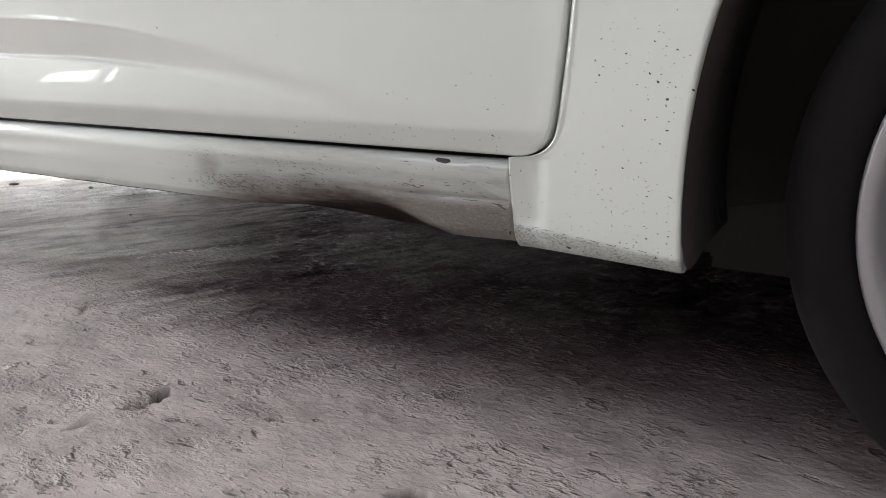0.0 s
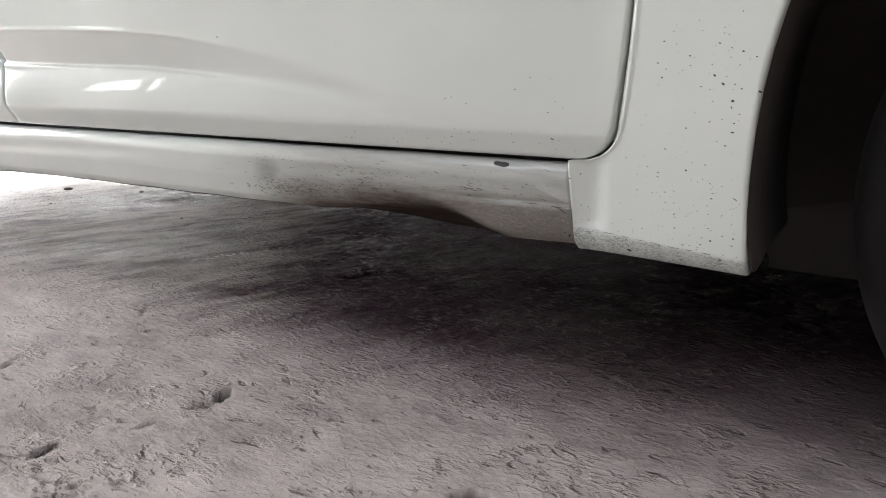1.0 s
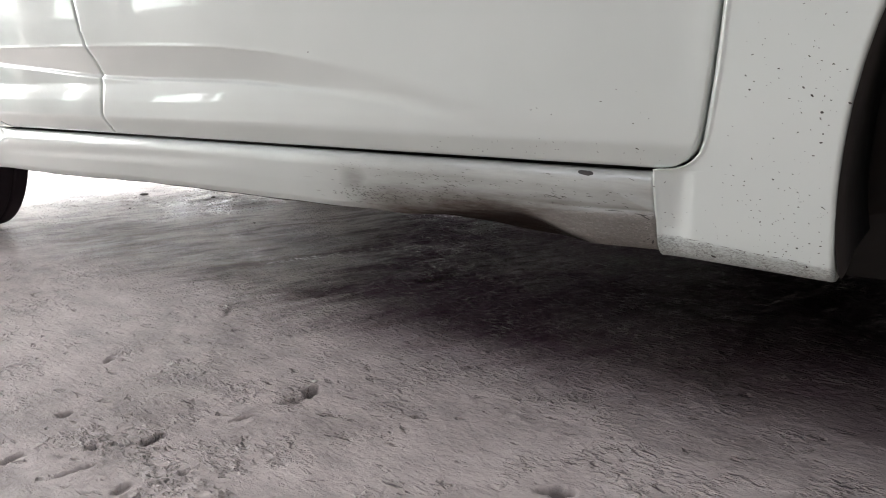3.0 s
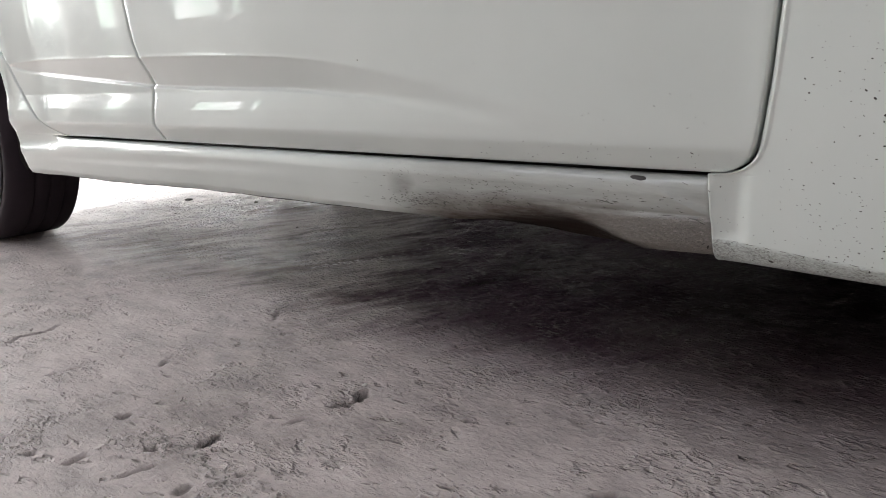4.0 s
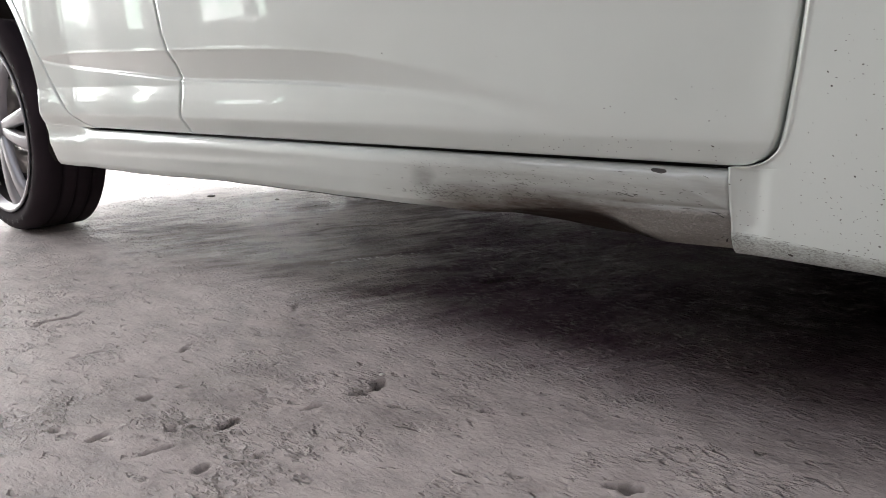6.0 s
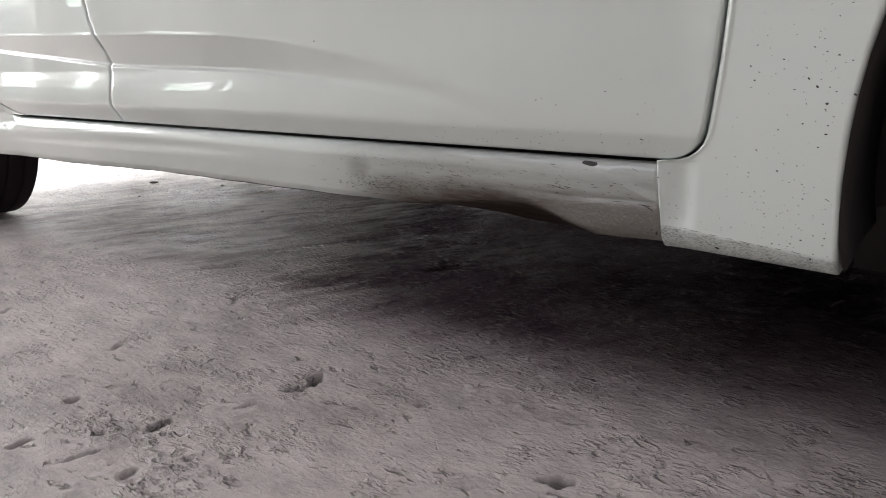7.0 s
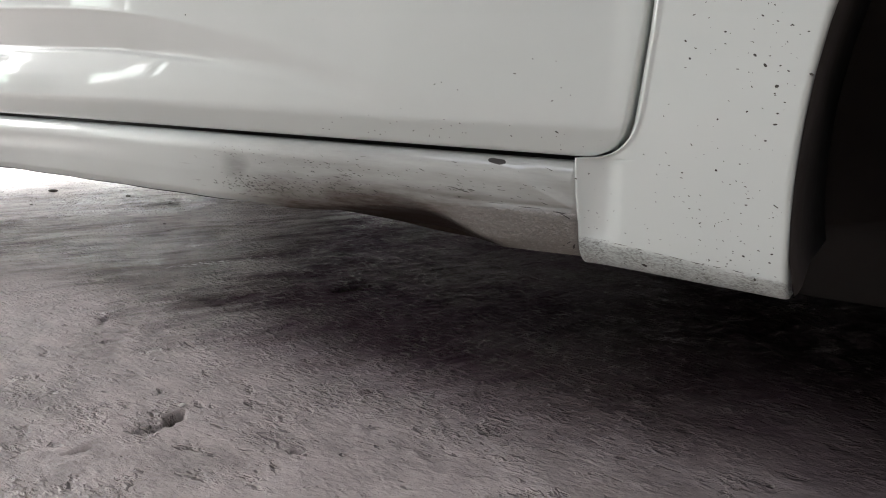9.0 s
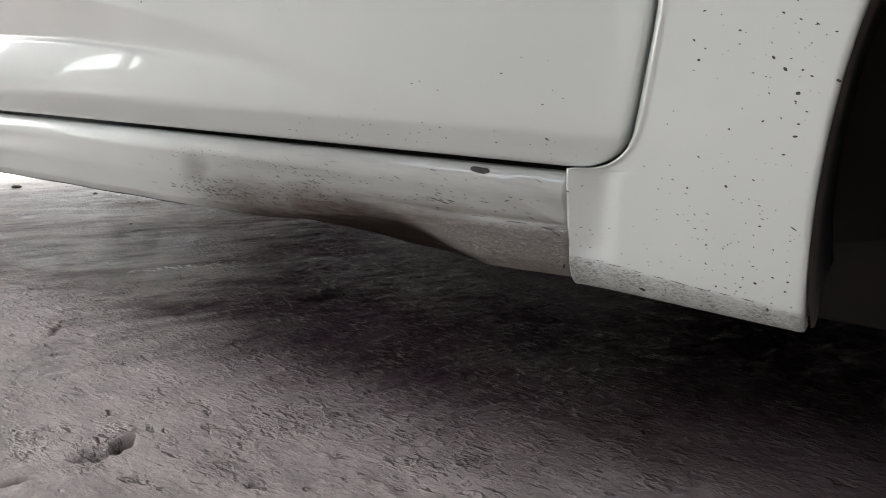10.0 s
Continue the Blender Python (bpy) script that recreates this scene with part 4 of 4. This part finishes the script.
spots = [(0.1573, 0.3745, 0.0022, 0.0017, 0), (0.0940, 0.3935, 0.0012, 0.0016, 60), (0.1483, 0.3886, 0.0024, 0.0013, -40), (0.1405, 0.3956, 0.0022, 0.0011, -40), (0.1590, 0.3483, 0.0023, 0.0010, 0),
         (0.0683, 0.2279, 0.0040, 0.0021, -10), (0.1209, 0.3124, 0.0017, 0.0012, -25), (0.1655, 0.2907, 0.0036, 0.0006, -28), (0.1469, 0.2503, 0.0018, 0.0010, -10), (0.1565, 0.2334, 0.0013, 0.0020, 20), (0.1218, 0.2428, 0.0013, 0.0009, 0), (0.0142, 0.2995, 0.0007, 0.0015, 0)]
# drops of middle size: where the wheel's spray has struck
for x, z in [(0.1184, 0.4120), (0.0896, 0.4061), (0.1583, 0.3884), (0.1638, 0.3849), (0.1566, 0.3695), (0.1638, 0.3637), (0.1600, 0.3560), (0.1534, 0.4180), (0.1626, 0.4150), (0.1738, 0.4106), (0.1786, 0.3827), (0.1390, 0.3564),
             (0.1186, 0.3500), (0.1006, 0.3302), (0.1377, 0.3186), (0.0951, 0.3082), (0.1120, 0.2706), (0.1451, 0.2890), (0.1379, 0.2455), (0.1572, 0.2563), (0.1667, 0.2552), (0.1658, 0.2485), (0.1585, 0.2389)]:
    spots.append((x, z, rnd.uniform(0.0012, 0.0017), rnd.uniform(0.0006, 0.0010), rnd.gauss(-10, 15)))
# faint short dashes
for x, z in [(0.1056, 0.4219), (0.0974, 0.4009), (0.1507, 0.3950), (0.0803, 0.3596), (0.0768, 0.3505), (0.1465, 0.3399), (0.0627, 0.3198), (0.0812, 0.3224), (0.0764, 0.3128), (0.0842, 0.3129), (0.0947, 0.3042), (0.0746, 0.3049), (0.0902, 0.2888),
             (0.0754, 0.2830), (0.0982, 0.2856), (0.1112, 0.2812), (0.1061, 0.2740), (0.1420, 0.2824), (0.1463, 0.2940), (0.1133, 0.2575), (0.0817, 0.2527), (0.1311, 0.2597), (0.1441, 0.2615), (0.1707, 0.2386), (0.1283, 0.2430), (0.0154, 0.2676),
             (0.0224, 0.2663), (0.0163, 0.2529), (0.0233, 0.2526), (0.0044, 0.2950), (0.0264, 0.3055)]:
    spots.append((x, z, rnd.uniform(0.0009, 0.0018), rnd.uniform(0.0003, 0.0005), rnd.gauss(-14, 14)))
for k in range(150):
    t_ = rnd.random() ** 0.6
    x, z = 0.085 + 0.085 * t_, rnd.uniform(0.228, 0.50)
    x = min(x, arch_x(FRONT_HUB, z, -1) - 0.004)
    if z > 0.34 and x < 0.075:
        continue
    q = 0.0003 + 0.0006 * rnd.random() ** 2.2
    spots.append((x, z, q * rnd.uniform(1.0, 2.2), q * rnd.uniform(0.5, 0.9), rnd.gauss(-20, 22)))
for k in range(50):
    x, z = rnd.uniform(0.012, 0.15), rnd.uniform(0.225, 0.31)
    q = 0.0003 + 0.0005 * rnd.random() ** 2
    spots.append((x, z, q * rnd.uniform(1.2, 2.6), q * 0.6, rnd.gauss(-5, 15)))
for k in range(9):
    x = 0.016 + 0.016 * k
    spots.append((x, 0.2452 - 0.055 * x + rnd.uniform(-0.0006, 0.0006), rnd.uniform(0.005, 0.012), 0.0002, -3 + rnd.gauss(0, 2)))
specks("tar_specks", PARTS["front_fender"], fender_y, spots, "small dark tar specks sprayed by the wheel")
spots = [(-0.0149, 0.3333, 0.0030, 0.0010, -25), (-0.49, 0.444, 0.0020, 0.0013, 0), (-0.2101, 0.3207, 0.0012, 0.0010, 0), (-0.0597, 0.3274, 0.0016, 0.0007, -30)]
for x, z in [(-0.1292, 0.3392), (-0.1851, 0.3344), (-0.1138, 0.3664), (-0.0390, 0.3936), (-0.0124, 0.3180), (-0.0298, 0.3279), (-0.2891, 0.4327), (-0.0115, 0.3702), (-0.1221, 0.3336)]:
    spots.append((x, z, rnd.uniform(0.0009, 0.0016), rnd.uniform(0.0004, 0.0007), rnd.gauss(-10, 12)))
for k in range(34):
    q = rnd.uniform(0.0004, 0.0009)
    spots.append((rnd.uniform(-0.30, 0.03), 0.322 + 0.07 * rnd.random() ** 2, q * rnd.uniform(1, 2.6), q * 0.7, rnd.gauss(-15, 20)))
specks("tar_specks", PARTS["front_door"], side_y, spots, "a few dark tar specks")


def sill_skin(x, z):
    """The sill's outer face as y over x and z."""
    lo, hi = 0.0, 1.0
    for _ in range(18):
        m = (lo + hi) / 2
        if sill_point(float(x), m)[1] > z:
            lo = m
        else:
            hi = m
    return sill_point(float(x), lo)[0]


spots = []
for k in range(420):
    if k < 190:
        x, z = rnd.triangular(-0.475, -0.30, -0.39), rnd.triangular(0.239, 0.268, 0.250)
    elif k < 320:
        x, z = rnd.triangular(-0.36, -0.20, -0.27), rnd.triangular(0.244, 0.290, 0.258)
    else:
        x, z = rnd.uniform(-0.46, -0.02), rnd.triangular(0.262, 0.303, 0.285)
    q = 0.0003 + 0.0003 * rnd.random() ** 2
    spots.append((x, z, q * rnd.uniform(3.0, 11.0), q * rnd.uniform(0.45, 0.8), rnd.gauss(-12, 7)))
spots += [(-0.118 + 0.006 * k, 0.2755 - 0.0012 * (k % 3), 0.0065, 0.0007, -6) for k in range(4)]
# dark lines drawn along the crease and at the joint
spots += [(-0.010, 0.2636, 0.014, 0.0011, -4), (-0.040, 0.2650, 0.018, 0.0007, 2), (-0.004, 0.2615, 0.007, 0.0008, -20), (-0.001, 0.2375, 0.005, 0.0010, 30), (-0.006, 0.2345, 0.004, 0.0008, -10), (-0.075, 0.2655, 0.012, 0.0003, 1), (0.0035, 0.234, 0.004, 0.0022, 60)]
specks("scratches", PARTS["side_sill"], sill_skin, spots, "short dark scratches, scraped flecks and dark lines along the crease")
bm = bmesh.new()
n = skin_normal(sill_skin, -0.0725, 0.303)
blob(bm, Vector((-0.0725, sill_skin(-0.0725, 0.3035) - 0.0003, 0.3040)), Vector((1, 0, -0.10)).normalized(), n.cross(Vector((1, 0, -0.10)).normalized()), n, 0.0125, 0.0030, 0.0008, 14)
bmesh.ops.recalc_face_normals(bm, faces=bm.faces[:])
part("paint_chip", bm, RUST, PARTS["side_sill"], "oval chip of bare dark metal")


# ---- loose things on the floor ----
def pebble(x, y, size, material, label, seed):
    r = random.Random(seed)
    bm = bmesh.new()
    bmesh.ops.create_icosphere(bm, subdivisions=2, radius=1)
    for v in bm.verts:
        d = 1 + 0.35 * noise.noise(v.co * 1.3 + Vector((seed, 0, 0)))
        v.co = Vector((v.co.x * d * size, v.co.y * d * size * 0.7, v.co.z * d * size * 0.36))
    ob = part("pebble", bm, material, None, smooth=False)
    g = float(ground_height(np.array([x]), np.array([y]), np.array([1.0]))[0])
    ob.matrix_basis = pose(x, y, g + size * 0.2, 0, 0, r.uniform(0, 360))
    return tagged(ob, label, "pebble", "stones on the floor")


PALE = plain("pale_stone", (0.62, 0.60, 0.57), 0.8, var=0.15, scale=200, bumpy=0.3)
pebble(-0.438, -0.088, 0.0045, PALE, "tiny pale stone chip beside a pit in the concrete", 3)
for k, (x, y, sz) in enumerate([(-2.120, 0.685, 0.014), (-1.815, 0.755, 0.010), (-1.35, 0.55, 0.005), (-0.95, 0.62, 0.005), (-1.6, 0.75, 0.006), (-1.9, 0.5, 0.006)]):
    pebble(x, y, sz, STONE, "small dark stone lying on the concrete", 10 + k)
